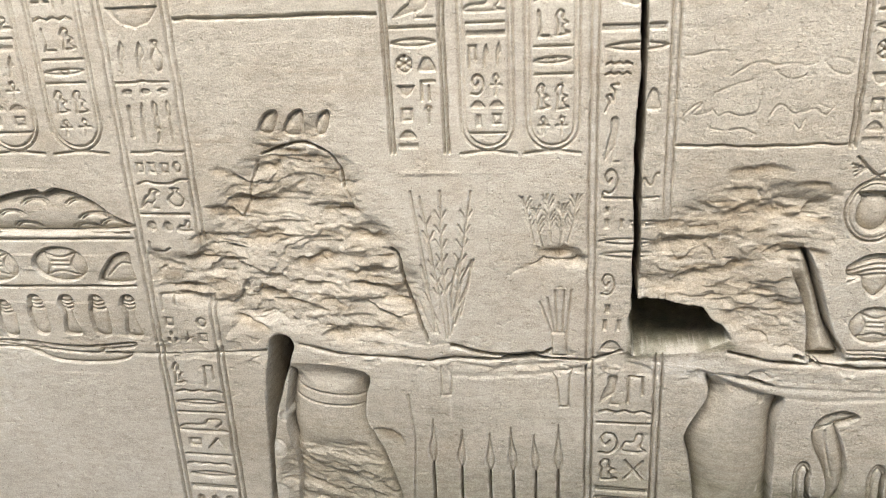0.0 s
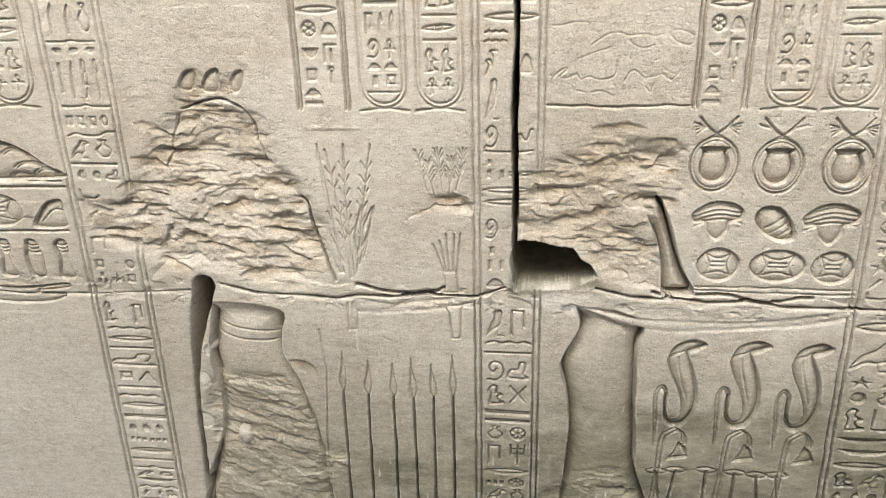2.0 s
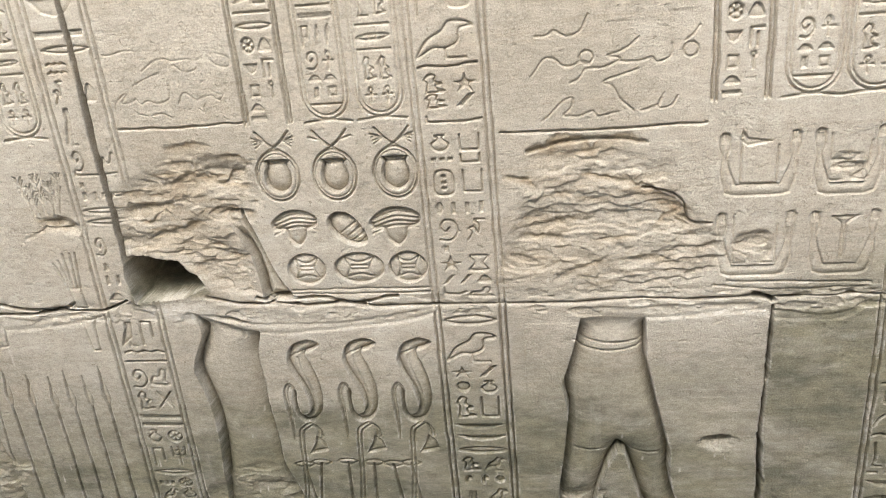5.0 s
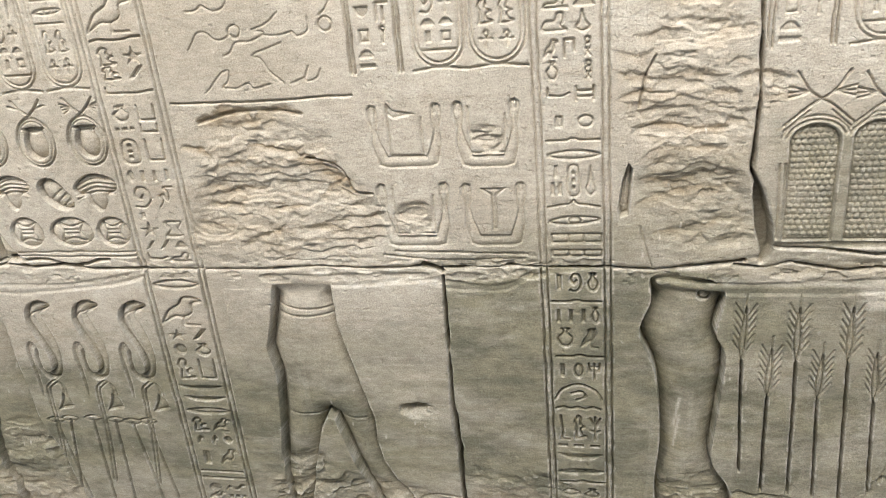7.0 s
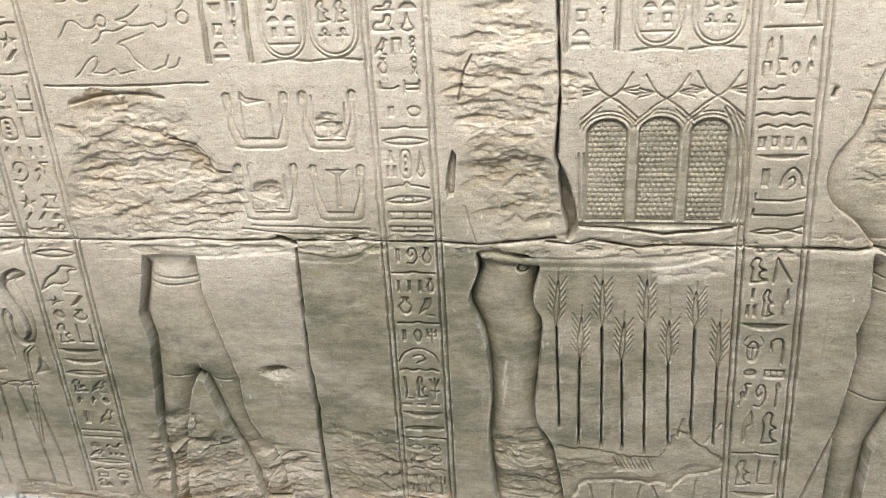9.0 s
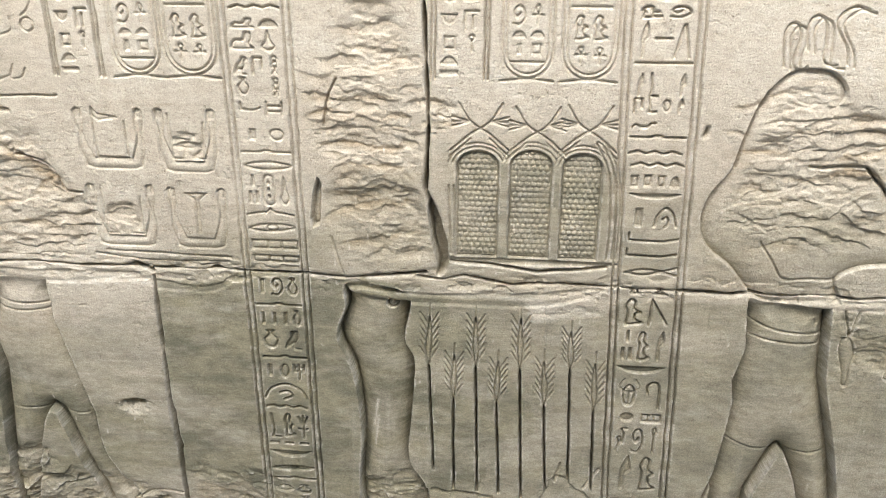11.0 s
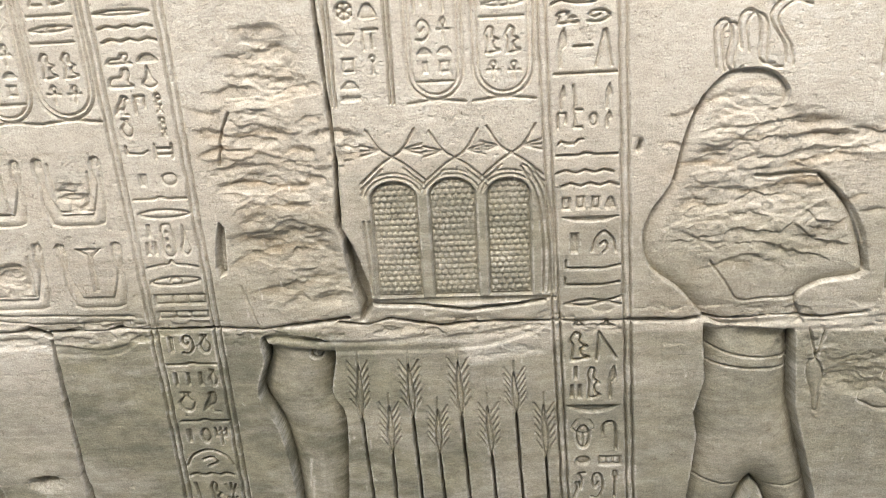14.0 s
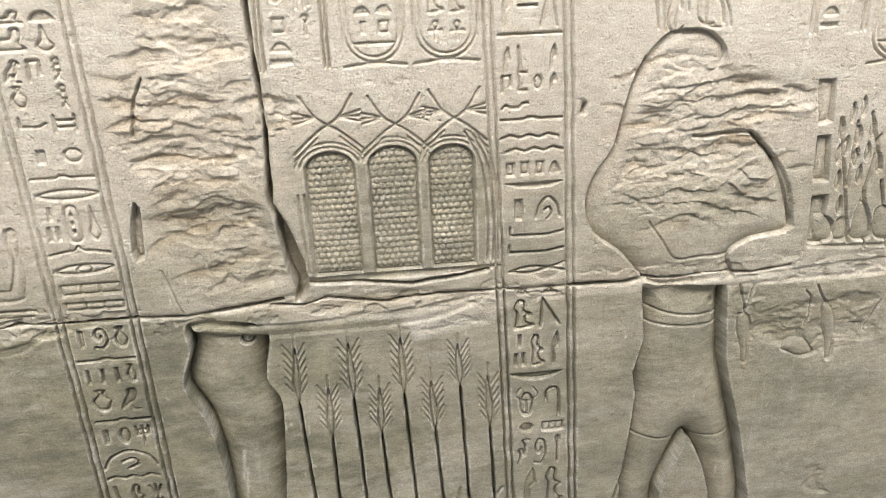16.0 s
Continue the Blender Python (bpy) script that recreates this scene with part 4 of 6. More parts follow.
def basket(cx, cz, w, h, label):
    who = begin("basket_offering", None, label, "relief", "carved baskets")
    cz, h = cz - 0.003, 1.22 * h
    pts = [(cx - w, cz + 0.35 * h), (cx - 0.5 * w, cz + 0.85 * h), (cx, cz + h), (cx + 0.6 * w, cz + 0.9 * h), (cx + w, cz + 0.55 * h), (cx + 0.93 * w, cz + 0.1 * h), (cx + 0.5 * w, cz - 0.12 * h), (cx + 0.42 * w, cz - 0.55 * h), (cx + 0.05 * w, cz - h),
           (cx - 0.35 * w, cz - 0.6 * h), (cx - 0.48 * w, cz - 0.1 * h), (cx - 0.85 * w, cz - 0.12 * h)]
    sink(pts, 0.0095, 0.7, 0.02, who=who)
    for k in (0.62, 0.4, 0.18, -0.04):
        groove([(cx - 0.9 * w, cz + (k - 0.25) * h), (cx, cz + (k + 0.12) * h), (cx + 0.9 * w, cz + (k - 0.02) * h)], 0.0022, 0.0105, who, True)


basket(0.642, 1.068, 0.053, 0.036, "carved basket heaped under a banded cover")
basket(0.874, 1.064, 0.057, 0.038, "carved basket heaped under a banded cover")
cone = begin("basket_offering", None, "tilted round carved loaf with slanting bands", "relief", "carved baskets")
sink([(0.720, 1.080), (0.735, 1.098), (0.765, 1.098), (0.792, 1.072), (0.807, 1.032), (0.790, 1.020), (0.760, 1.025), (0.729, 1.050)], 0.014, 0.6, 0.03, who=cone)
for a, b in (((0.746, 1.049), (0.784, 1.075)), ((0.757, 1.038), (0.794, 1.064)), ((0.768, 1.028), (0.802, 1.050)), ((0.782, 1.021), (0.807, 1.039))):
    groove([a, b], 0.0024, 0.011, cone)
oval_bread(0.654, 0.963, 0.041, 0.034, "round carved loaf with crossed curved lines")
oval_bread(0.779, 0.963, 0.053, 0.033, "wide oval carved loaf with crossed curved lines")
oval_bread(0.893, 0.962, 0.040, 0.033, "round carved loaf with crossed curved lines")
for pts in ([(0.611, 0.910), (0.945, 0.911)], [(0.611, 0.902), (0.734, 0.898), (0.945, 0.900)]):
    groove(pts, 0.002, 0.004, wobble=0.004)
groove([(0.604, 0.889), (0.675, 0.891), (0.722, 0.882), (0.780, 0.876), (0.832, 0.889), (0.861, 0.891)], 0.005, 0.012, curve=True, wobble=0.006)

# ---- cobras ----
def cobra(x, z, label):
    """A rearing cobra seen from the side, its snout at x, z, the tail looped up behind it; its shape in millimetres."""
    who = begin("cobra_relief", None, label, "relief", "carved cobras")
    def at(shape):
        return [(x + 0.001 * a, z + 0.001 * b) for a, b in shape]
    sink(at([(0, 0), (-27, 12), (-55, 5), (-74, -9), (-83, -31), (-85, -52), (-73, -90), (-54, -130), (-45, -167), (-48, -192), (-63, -202), (-75, -194), (-79, -161), (-77, -135), (-86, -136), (-86, -177), (-82, -203), (-68, -221), (-50, -223), (-32, -214), (-17, -187), (-11, -150), (-14, -105), (-26, -61), (-39, -26), (-18, -15)]), 0.013, 0.8, 0.030, who=who)
    groove(at([(-60, -37), (-57, -66), (-46, -107), (-35, -148)]), 0.0018, 0.004, who, True)
    groove(at([(-81, -41), (-64, -27), (-41, -20), (-19, -15)]), 0.0022, 0.0045, who, True)
    sink(at([(-76, -141), (-80, -119), (-92, -109), (-104, -117), (-111, -143), (-108, -186), (-105, -241), (-102, -277), (-98, -240), (-98, -186), (-100, -147), (-93, -124), (-85, -133)]), 0.008, 0.7, 0.010, who=begin("tail", who))


for x, z in ((0.652, 0.764), (0.793, 0.767), (0.928, 0.766)):
    cobra(x, z, "rearing carved cobra with a looped tail")
papyrus = begin("papyrus_clump", None, "row of carved papyrus stems under the cobras", "relief")
for i, (a, b) in enumerate((((0.563, 0.406), (0.601, 0.141)), ((0.609, 0.413), (0.572, 0.139)), ((0.681, 0.417), (0.676, 0.147)), ((0.749, 0.414), (0.740, 0.151)), ((0.800, 0.411), (0.831, 0.158)), ((0.846, 0.414), (0.881, 0.162)))):
    groove([a, b, (b[0] + 0.004, 0.05)], 0.0034, 0.008, begin("stem", papyrus))
    groove([(a[0] - 0.026, a[1] + 0.004), (a[0], a[1] - 0.006), (a[0] + 0.026, a[1] + 0.004), (a[0], a[1] + 0.012)], 0.0024, 0.005, begin("flower_head", papyrus), True, True)
for x, z in ((0.635, 0.455), (0.787, 0.458), (0.924, 0.460)):
    bell = begin("bell_flower", papyrus)
    for o in (0, 9):
        groove([(x + 0.001 * (p + o), z + 0.001 * (q - 0.6 * o)) for p, q in [(-98, -244), (-78, -91), (-70, 45), (-57, 71), (-35, 82), (-21, 65), (-19, 45)]], 0.0020, 0.005, bell, True)
    sink([(x + 0.001 * p, z + 0.001 * q) for p, q in [(-26, 44), (-7, 28), (0, 0), (-51, -10), (-34, 19)]], 0.008, 0.6, 0.012, who=bell, curve=False)

# ---- raised arms holding gifts ----
def raised_arms(left, right, base, label, inner):
    who = begin("raised_arms_sign", None, label, "relief", "raised arms signs")
    xl, xr, zt, zb = left[0], right[0], (left[1] + right[1]) / 2, base
    w, h = 0.015, zt - zb
    half = [(-0.75, -0.030), (-0.75, -0.006), (-0.1, 0.001), (0.65, -0.004), (0.75, -0.034), (0.42, -0.056)]
    reach = [(xl + w * p, zt + q) for p, q in half] + [(xl + 0.75 * w, zb + 0.42 * h), (xl + 1.7 * w, zb + 0.018)]
    other = [(xr - w * p, zt + q) for p, q in reversed(half)]
    pts = reach + [(xr - 1.7 * w, zb + 0.018), (xr - 0.75 * w, zb + 0.42 * h)] + other + [(xr + 0.35 * w, zt - 0.056), (xr + 0.5 * w, zb + 0.3 * h), (xr - 0.2 * w, zb - 0.002), (xr - 1.4 * w, zb - 0.008), (xl + 1.4 * w, zb - 0.008), (xl + 0.2 * w, zb - 0.002), (xl - 0.5 * w, zb + 0.3 * h), (xl - 0.35 * w, zt - 0.056)]
    sink(pts, 0.0052, 0.85, 0.014, who=who, curve=False)
    for x in (xl, xr):
        for k in (-0.0055, 0.0, 0.0055):
            groove([(x + k, zt - 0.002), (x + k, zt - 0.020)], 0.0010, 0.0030, who)
    xm, e = (xl + xr) / 2, 0.26 * (xr - xl)
    if inner == "jug":
        groove([(xm - e, zt - 0.015), (xm - e, zb + 0.02), (xm + e, zb + 0.018), (xm + e, zt - 0.03)], 0.0022, 0.005, who)
        sink([(xm - e - 0.003, zt - 0.018), (xm - e, zt + 0.004), (xm - e + 0.012, zt - 0.012), (xm + e * 0.7, zt - 0.02), (xm - e + 0.012, zt - 0.03)], 0.006, 0.5, 0.01, who=who, curve=False)
    elif inner == "goblet":
        sink([(xm - 0.9 * e, zt - 0.012), (xm + 0.9 * e, zt - 0.012), (xm + 0.2 * e, zt - 0.03), (xm + 0.16 * e, zb + 0.03), (xm - 0.16 * e, zb + 0.03), (xm - 0.2 * e, zt - 0.03)], 0.007, 0.6, 0.008, who=who, curve=False)
    else:
        groove([(xm - 1.25 * e, zt - 0.012), (xm - 1.2 * e, zb + 0.024), (xm + 1.2 * e, zb + 0.024), (xm + 1.25 * e, zt - 0.03)], 0.0022, 0.004, who, wobble=0.005)
        broken(ellipse(xm, zb + 0.42 * h, 1.3 * e, 0.3 * h, 10), 0.006, 0.008, 0.03, 0.010, 60 + int(100 * xm) % 30, begin("gift", who), 0.012, 0.9, 0.3)


raised_arms((1.573, 1.237), (1.710, 1.238), 1.109, "pair of carved raised arms round a jug", "jug")
raised_arms((1.757, 1.238), (1.873, 1.240), 1.105, "pair of carved raised arms round a worn gift", "worn")
raised_arms((1.575, 1.064), (1.713, 1.068), 0.926, "pair of carved raised arms round a rough loaf", "worn")
raised_arms((1.762, 1.059), (1.878, 1.066), 0.926, "pair of carved raised arms round a goblet", "goblet")
for pts in ([(1.591, 0.907), (1.888, 0.899)], [(1.563, 0.898), (1.693, 0.884), (1.882, 0.889)]):
    groove(pts, 0.0022, 0.004, wobble=0.004)

# ---- grain bins ----
def grain_bin(xl, xr, top, bottom, label, seed):
    who = begin("grain_bin", None, label, "relief", "arched grain bins")
    m, r = (xl + xr) / 2, (xr - xl) / 2
    outline = [(xl, bottom), (xl, top - 0.7 * r), *ellipse(m, top - 0.75 * r, r, 0.75 * r, 9, 165, 15), (xr, top - 0.7 * r), (xr, bottom)]
    sink(outline, 0.009, 0.0, 0.01, 0.004, who, curve=False)
    win, x, z = window(outline, 0)
    sd = within(x, z, outline)
    row = np.floor((z + 0.002 * lump(x * 30, z * 30, seed)) / 0.0118)
    u = (x / 0.0125 + 0.5 * (row % 2) + 0.9 * lump(x * 14, row * 0.7, seed + 1)) % 1 - 0.5
    v = (z / 0.0118) % 1 - 0.5
    seed_form = np.clip(1 - (np.abs(u) / 0.46) ** 3 - (np.abs(v) / 0.46) ** 3, 0, 1) ** 0.5
    depth[win] -= 0.0036 * seed_form * step01(0.002, 0.006, sd) * (0.55 + 0.6 * lump(x * 20, z * 20, seed + 2))
    col = np.floor(x / 0.0125 + 0.5 * (row % 2) + 0.9 * lump(x * 14, row * 0.7, seed + 1))
    key = (np.floor(z / 0.0118) * 1000 + col)
    solid = (seed_form > 0.15) & (sd > 0.004)
    for k in np.unique(key[solid]):
        spot = solid & (key == k)
        if spot.sum() > 7:
            own(win, spot, begin("grain", who))
    rim = begin("arch", who)
    for o in (0.008, 0.016):
        groove([(m + (r + o) * math.cos(radians(a)), top - 0.75 * r + (0.75 * r + o) * math.sin(radians(a))) for a in range(170, 5, -15)], 0.0022, 0.0030, rim)


grain_bin(2.402, 2.493, 1.164, 0.924, "arched carved bin filled with rows of grain", 3)
grain_bin(2.515, 2.605, 1.167, 0.924, "arched carved bin filled with rows of grain", 9)
grain_bin(2.625, 2.709, 1.163, 0.924, "arched carved bin filled with rows of grain", 14)
frame_ = begin("bin_frame", None, "curved double frame with crossed horns round the grain bins", "relief")
for o in (0, 0.011, 0.02):
    groove([(2.722 + o - 0.03, 1.185), (2.730 + o - 0.008, 1.118), (2.736 + o - 0.004, 1.013), (2.736 + o - 0.006, 0.929)], 0.0022, 0.0045, frame_, True)
for o in (0, 0.011):
    groove([(2.391 + o - 0.005, 1.086), (2.391 + o, 0.929)], 0.0022, 0.004, frame_)
for a in ((2.451, 1.213), (2.569, 1.207), (2.675, 1.212)):
    for s in (-1, 1):
        horn = begin("horn", frame_)
        groove([(a[0] - s * 0.062, a[1] - 0.05), (a[0] - s * 0.02, a[1] - 0.014), (a[0] + s * 0.02, a[1] + 0.012), (a[0] + s * 0.045, a[1] + 0.05)], 0.0026, 0.0045, horn, True)
        groove([(a[0] - s * 0.062, a[1] - 0.062), (a[0] - s * 0.02, a[1] - 0.024)], 0.002, 0.004, frame_, True)
        for k in range(3):
            groove([(a[0] + s * 0.02, a[1] + 0.012), (a[0] + s * 0.058, a[1] + 0.002 + 0.01 * k)], 0.0018, 0.004, frame_)
groove([(2.375, 0.914), (2.502, 0.904), (2.583, 0.894), (2.731, 0.909)], 0.004, 0.010, wobble=0.006)
sink([(2.387, 0.921), (2.719, 0.921), (2.719, 0.911), (2.433, 0.909)], 0.004, -0.5, 0.006)

# ---- wheat ----
def wheat(tip, base, foot, label):
    ear = who = begin("wheat_stalk", None, label, "relief", "carved wheat stalks")
    x0, z0, x1, z1 = *tip, *base
    h = z0 - z1
    sink([(x0, z0 - 0.2 * h), (x0 + 0.3 * (x1 - x0) + 0.006, z0 - 0.45 * h), (x1 + 0.008, z1 + 0.25 * h), base, (x1 - 0.008, z1 + 0.25 * h), (x0 + 0.3 * (x1 - x0) - 0.006, z0 - 0.45 * h)], 0.011, 0.6, 0.006, who=who)
    groove([tip, (x0 + 0.25 * (x1 - x0), z0 - 0.3 * h)], 0.0018, 0.005, who)
    for i in range(6):
        t = 0.28 + 0.11 * i
        px, pz = x0 + t * (x1 - x0), z0 - t * h
        for s in (-1, 1):
            who = begin("beard", ear)
            groove([(px + s * 0.005, pz - 0.006), (px + s * 0.021, pz + 0.022)], 0.0014, 0.0028, who)
    groove([base, foot], 0.0026, 0.022, begin("stalk", ear), wobble=0.003)


for tip, base, foot in (((2.344, 0.806), (2.340, 0.641), (2.351, 0.348)), ((2.401, 0.705), (2.399, 0.548), (2.401, 0.296)), ((2.449, 0.807), (2.451, 0.642), (2.460, 0.292)), ((2.504, 0.692), (2.502, 0.546), (2.514, 0.287)), ((2.552, 0.811), (2.554, 0.639), (2.570, 0.278)), ((2.609, 0.700), (2.614, 0.544), (2.629, 0.305)), ((2.666, 0.775), (2.670, 0.645), (2.683, 0.336)), ((2.726, 0.701), (2.731, 0.535), (2.740, 0.314))):
    wheat(tip, base, foot, "carved ear of wheat on a tall straight stalk")

# ---- calf at the wall's foot ----
calf = begin("calf_relief", None, "worn carved calf standing among the stalks near the ground", "relief")
sink([(2.321, 0.271), (2.383, 0.289), (2.491, 0.279), (2.598, 0.265), (2.626, 0.305), (2.638, 0.342), (2.674, 0.348), (2.699, 0.319), (2.770, 0.270), (2.758, 0.232), (2.707, 0.215), (2.677, 0.212), (2.636, 0.155), (2.619, 0.182), (2.480, 0.180), (2.418, 0.170), (2.388, 0.113), (2.349, 0.028), (2.331, 0.147)], 0.006, 0.8, 0.03, who=calf, rough=0.02)
broken([(2.329, 0.263), (2.492, 0.266), (2.614, 0.248), (2.748, 0.259), (2.618, 0.192), (2.417, 0.178), (2.348, 0.129)], 0.004, 0.02, 0.04, 0.008, 81, calf, 0.02, 0.5, 0.6)
for a, b in (((2.355, 0.149), (2.333, 0.037)), ((2.434, 0.160), (2.462, 0.039)), ((2.496, 0.171), (2.494, 0.042)), ((2.566, 0.172), (2.557, 0.049)), ((2.596, 0.174), (2.642, 0.067)), ((2.664, 0.389), (2.650, 0.334)), ((2.752, 0.377), (2.721, 0.321)), ((2.709, 0.200), (2.695, 0.082))):
    groove([a, b], 0.004, 0.006, begin("calf_limb", calf), deep=True, wobble=0.006)
for i in range(9):
    groove([(2.492 + 0.011 * i, 0.257 - 0.004 * (i % 2)), (2.492 + 0.011 * i + 0.014, 0.257 - 0.03)], 0.0016, 0.010, calf)

# ---- bearers: plain sunk forms, hacked where the heads and chests were ----
def bearer(label):
    return begin("headless_figure_relief", None, label, "relief figure", "procession of carved figures")


f0 = bearer("carved figure reduced to one leg edge on a smooth block")
groove([(-1.369, 0.553), (-1.376, 0.480), (-1.392, 0.366), (-1.405, 0.183), (-1.367, 0.1)], 0.005, 0.010, f0, True)

f1 = bearer("carved figure hacked away to rough stone above the waist")
sink([(-0.523, 0.833), (-0.533, 0.795), (-0.553, 0.684), (-0.543, 0.587), (-0.554, 0.450), (-0.614, 0.283), (-0.636, 0.04), (-0.242, 0.04), (-0.272, 0.293), (-0.283, 0.437), (-0.320, 0.601), (-0.361, 0.694), (-0.359, 0.756), (-0.359, 0.817)], 0.017, 0.78, 0.075, who=f1, lid=True)
groove([(-0.530, 0.774), (-0.465, 0.758), (-0.366, 0.748)], 0.0020, 0.012, f1, True)
groove([(-0.528, 0.743), (-0.464, 0.729), (-0.367, 0.723)], 0.0020, 0.012, f1, True)
broken([(-0.574, 0.602), (-0.446, 0.642), (-0.333, 0.617), (-0.274, 0.455), (-0.266, 0.280), (-0.242, 0.05), (-0.686, 0.05), (-0.598, 0.303)], 0.022, 0.02, 0.07, 0.010, 21, f1, 0.03, 0.6, 0.55, 0.25)
broken([(-0.553, 1.344), (-0.511, 1.394), (-0.454, 1.376), (-0.378, 1.386), (-0.394, 1.336), (-0.320, 1.261), (-0.314, 1.191), (-0.238, 1.108), (-0.200, 0.945), (-0.220, 0.915), (-0.347, 0.870), (-0.460, 0.889), (-0.561, 0.912), (-0.671, 0.887), (-0.676, 0.943), (-0.753, 0.967), (-0.823, 0.993), (-0.823, 1.086), (-0.730, 1.101), (-0.672, 1.177), (-0.619, 1.274), (-0.577, 1.303)], 0.026, 0.035, 0.055, 0.013, 4, f1, 0.05, 0.9, 0.8)
for a, b, c in (((-0.490, 1.392), (-0.534, 1.352), (-0.508, 1.345)), ((-0.438, 1.393), (-0.481, 1.347), (-0.449, 1.342)), ((-0.384, 1.390), (-0.415, 1.346), (-0.397, 1.342))):
    sink([a, ((a[0] + b[0]) / 2 - 0.006, (a[1] + b[1]) / 2 + 0.012), b, c, ((a[0] + c[0]) / 2 + 0.006, (a[1] + c[1]) / 2)], 0.009, 0.5, 0.02, who=f1)
groove([(-0.535, 1.303), (-0.484, 1.322), (-0.437, 1.324), (-0.397, 1.310), (-0.374, 1.273), (-0.368, 1.232)], 0.003, 0.012, f1, True, wobble=0.008, deep=True)
groove([(-0.368, 1.232), (-0.359, 1.215), (-0.354, 1.189)], 0.0018, 0.008, f1, deep=True)
groove([(-0.547, 1.286), (-0.570, 1.226), (-0.593, 1.171)], 0.003, 0.006, f1, True, wobble=0.014, deep=True)
groove([(-0.280, 1.101), (-0.263, 1.083), (-0.256, 1.020), (-0.232, 0.957), (-0.212, 0.898)], 0.0035, 0.03, f1, True, wobble=0.006, deep=True)

for i, (cx, cz, half, tall) in enumerate(((-0.621, 1.270, 0.035, 0.022), (-0.630, 1.190, 0.055, 0.030), (-0.678, 1.123, 0.050, 0.035), (-0.712, 1.079, 0.055, 0.035), (-0.408, 1.127, 0.050, 0.030), (-0.337, 1.144, 0.060, 0.040), (-0.381, 1.189, 0.060, 0.025), (-0.525, 1.285, 0.035, 0.030), (-0.494, 1.228, 0.050, 0.030), (-0.548, 1.137, 0.050, 0.030), (-0.448, 1.081, 0.060, 0.035), (-0.549, 1.000, 0.055, 0.040), (-0.419, 0.988, 0.055, 0.030), (-0.344, 1.051, 0.060, 0.040), (-0.603, 0.927, 0.060, 0.035), (-0.400, 0.911, 0.050, 0.030))):
    gouge(cx, cz, half, tall, 0.016, f1, 0.0, 100 + i)

gouge(-0.315, 0.668, 0.045, 0.035, 0.016, f1, 0.1, 125)
for i, (cx, cz, half, rise) in enumerate(((-0.584, 0.609, 0.022, 0.026), (-0.592, 0.486, 0.020, 0.018), (-0.558, 0.695, 0.014, 0.020), (-0.496, 0.439, 0.020, 0.010))):
    # pale stones left standing at the crack's edge
    win, x, z = window([(cx - half, cz - half), (cx + half, cz + half)], 0.01)
    round_top = np.clip(1 - ((x - cx) / half) ** 2 - ((z - cz) / (1.2 * half)) ** 2 + 1.2 * (fbm(x * 45, z * 45, 240 + i) - 0.5), 0, 1) ** 0.6
    depth[win] = depth[win] * (1 - round_top) + (0.012 - rise * 0.5 * round_top) * round_top
    np.maximum(paint["dust_light"][win], 0.7 * round_top, out=paint["dust_light"][win])

f2 = bearer("carved figure with one smooth arm and a sunk hip")
sink([(0.362, 0.854), (0.363, 0.797), (0.322, 0.702), (0.337, 0.619), (0.347, 0.508), (0.328, 0.240), (0.349, 0.159), (0.380, 0.02), (0.601, 0.02), (0.576, 0.151), (0.548, 0.300), (0.511, 0.413), (0.508, 0.486), (0.500, 0.593), (0.499, 0.651), (0.495, 0.739), (0.500, 0.818)], 0.017, 0.78, 0.07, who=f2, lid=True)
sink([(0.484, 1.097), (0.506, 1.113), (0.524, 1.108), (0.551, 1.035), (0.579, 0.952), (0.610, 0.892), (0.567, 0.884), (0.541, 0.890), (0.535, 0.952), (0.522, 1.011)], 0.020, 0.75, 0.045, who=f2)
groove([(0.464, 0.797), (0.465, 0.785)], 0.006, 0.016, f2)
broken([(0.378, 0.397), (0.474, 0.411), (0.545, 0.291), (0.589, 0.134), (0.627, 0.02), (0.279 - 0.1, 0.03), (0.207, 0.240)], 0.016, 0.02, 0.07, 0.012, 31, f2, 0.03, 0.5, 0.6)
broken([(0.286, 1.221), (0.339, 1.257), (0.417, 1.269), (0.553, 1.239), (0.576, 1.206), (0.581, 1.119), (0.530, 1.102), (0.528, 1.028), (0.533, 0.933), (0.543, 0.885), (0.393, 0.928), (0.337, 0.975), (0.293, 0.998), (0.216, 1.000), (0.211, 1.126), (0.231, 1.194)], 0.024, 0.03, 0.065, 0.011, 12, f2, 0.045, 0.9, 0.85)
groove([(0.517, 1.107), (0.539, 1.067), (0.574, 0.958), (0.604, 0.897)], 0.004, 0.016, f2, True, deep=True)

for i, (cx, cz, half, tall) in enumerate(((0.423, 1.265, 0.080, 0.030), (0.437, 1.196, 0.090, 0.035), (0.511, 1.110, 0.050, 0.030), (0.294, 1.131, 0.050, 0.030), (0.380, 1.075, 0.060, 0.030), (0.319, 1.054, 0.050, 0.025), (0.443, 1.030, 0.050, 0.030), (0.528, 1.236, 0.050, 0.020))):
    gouge(cx, cz, half, tall, 0.015, f2, 0.0, 130 + i)

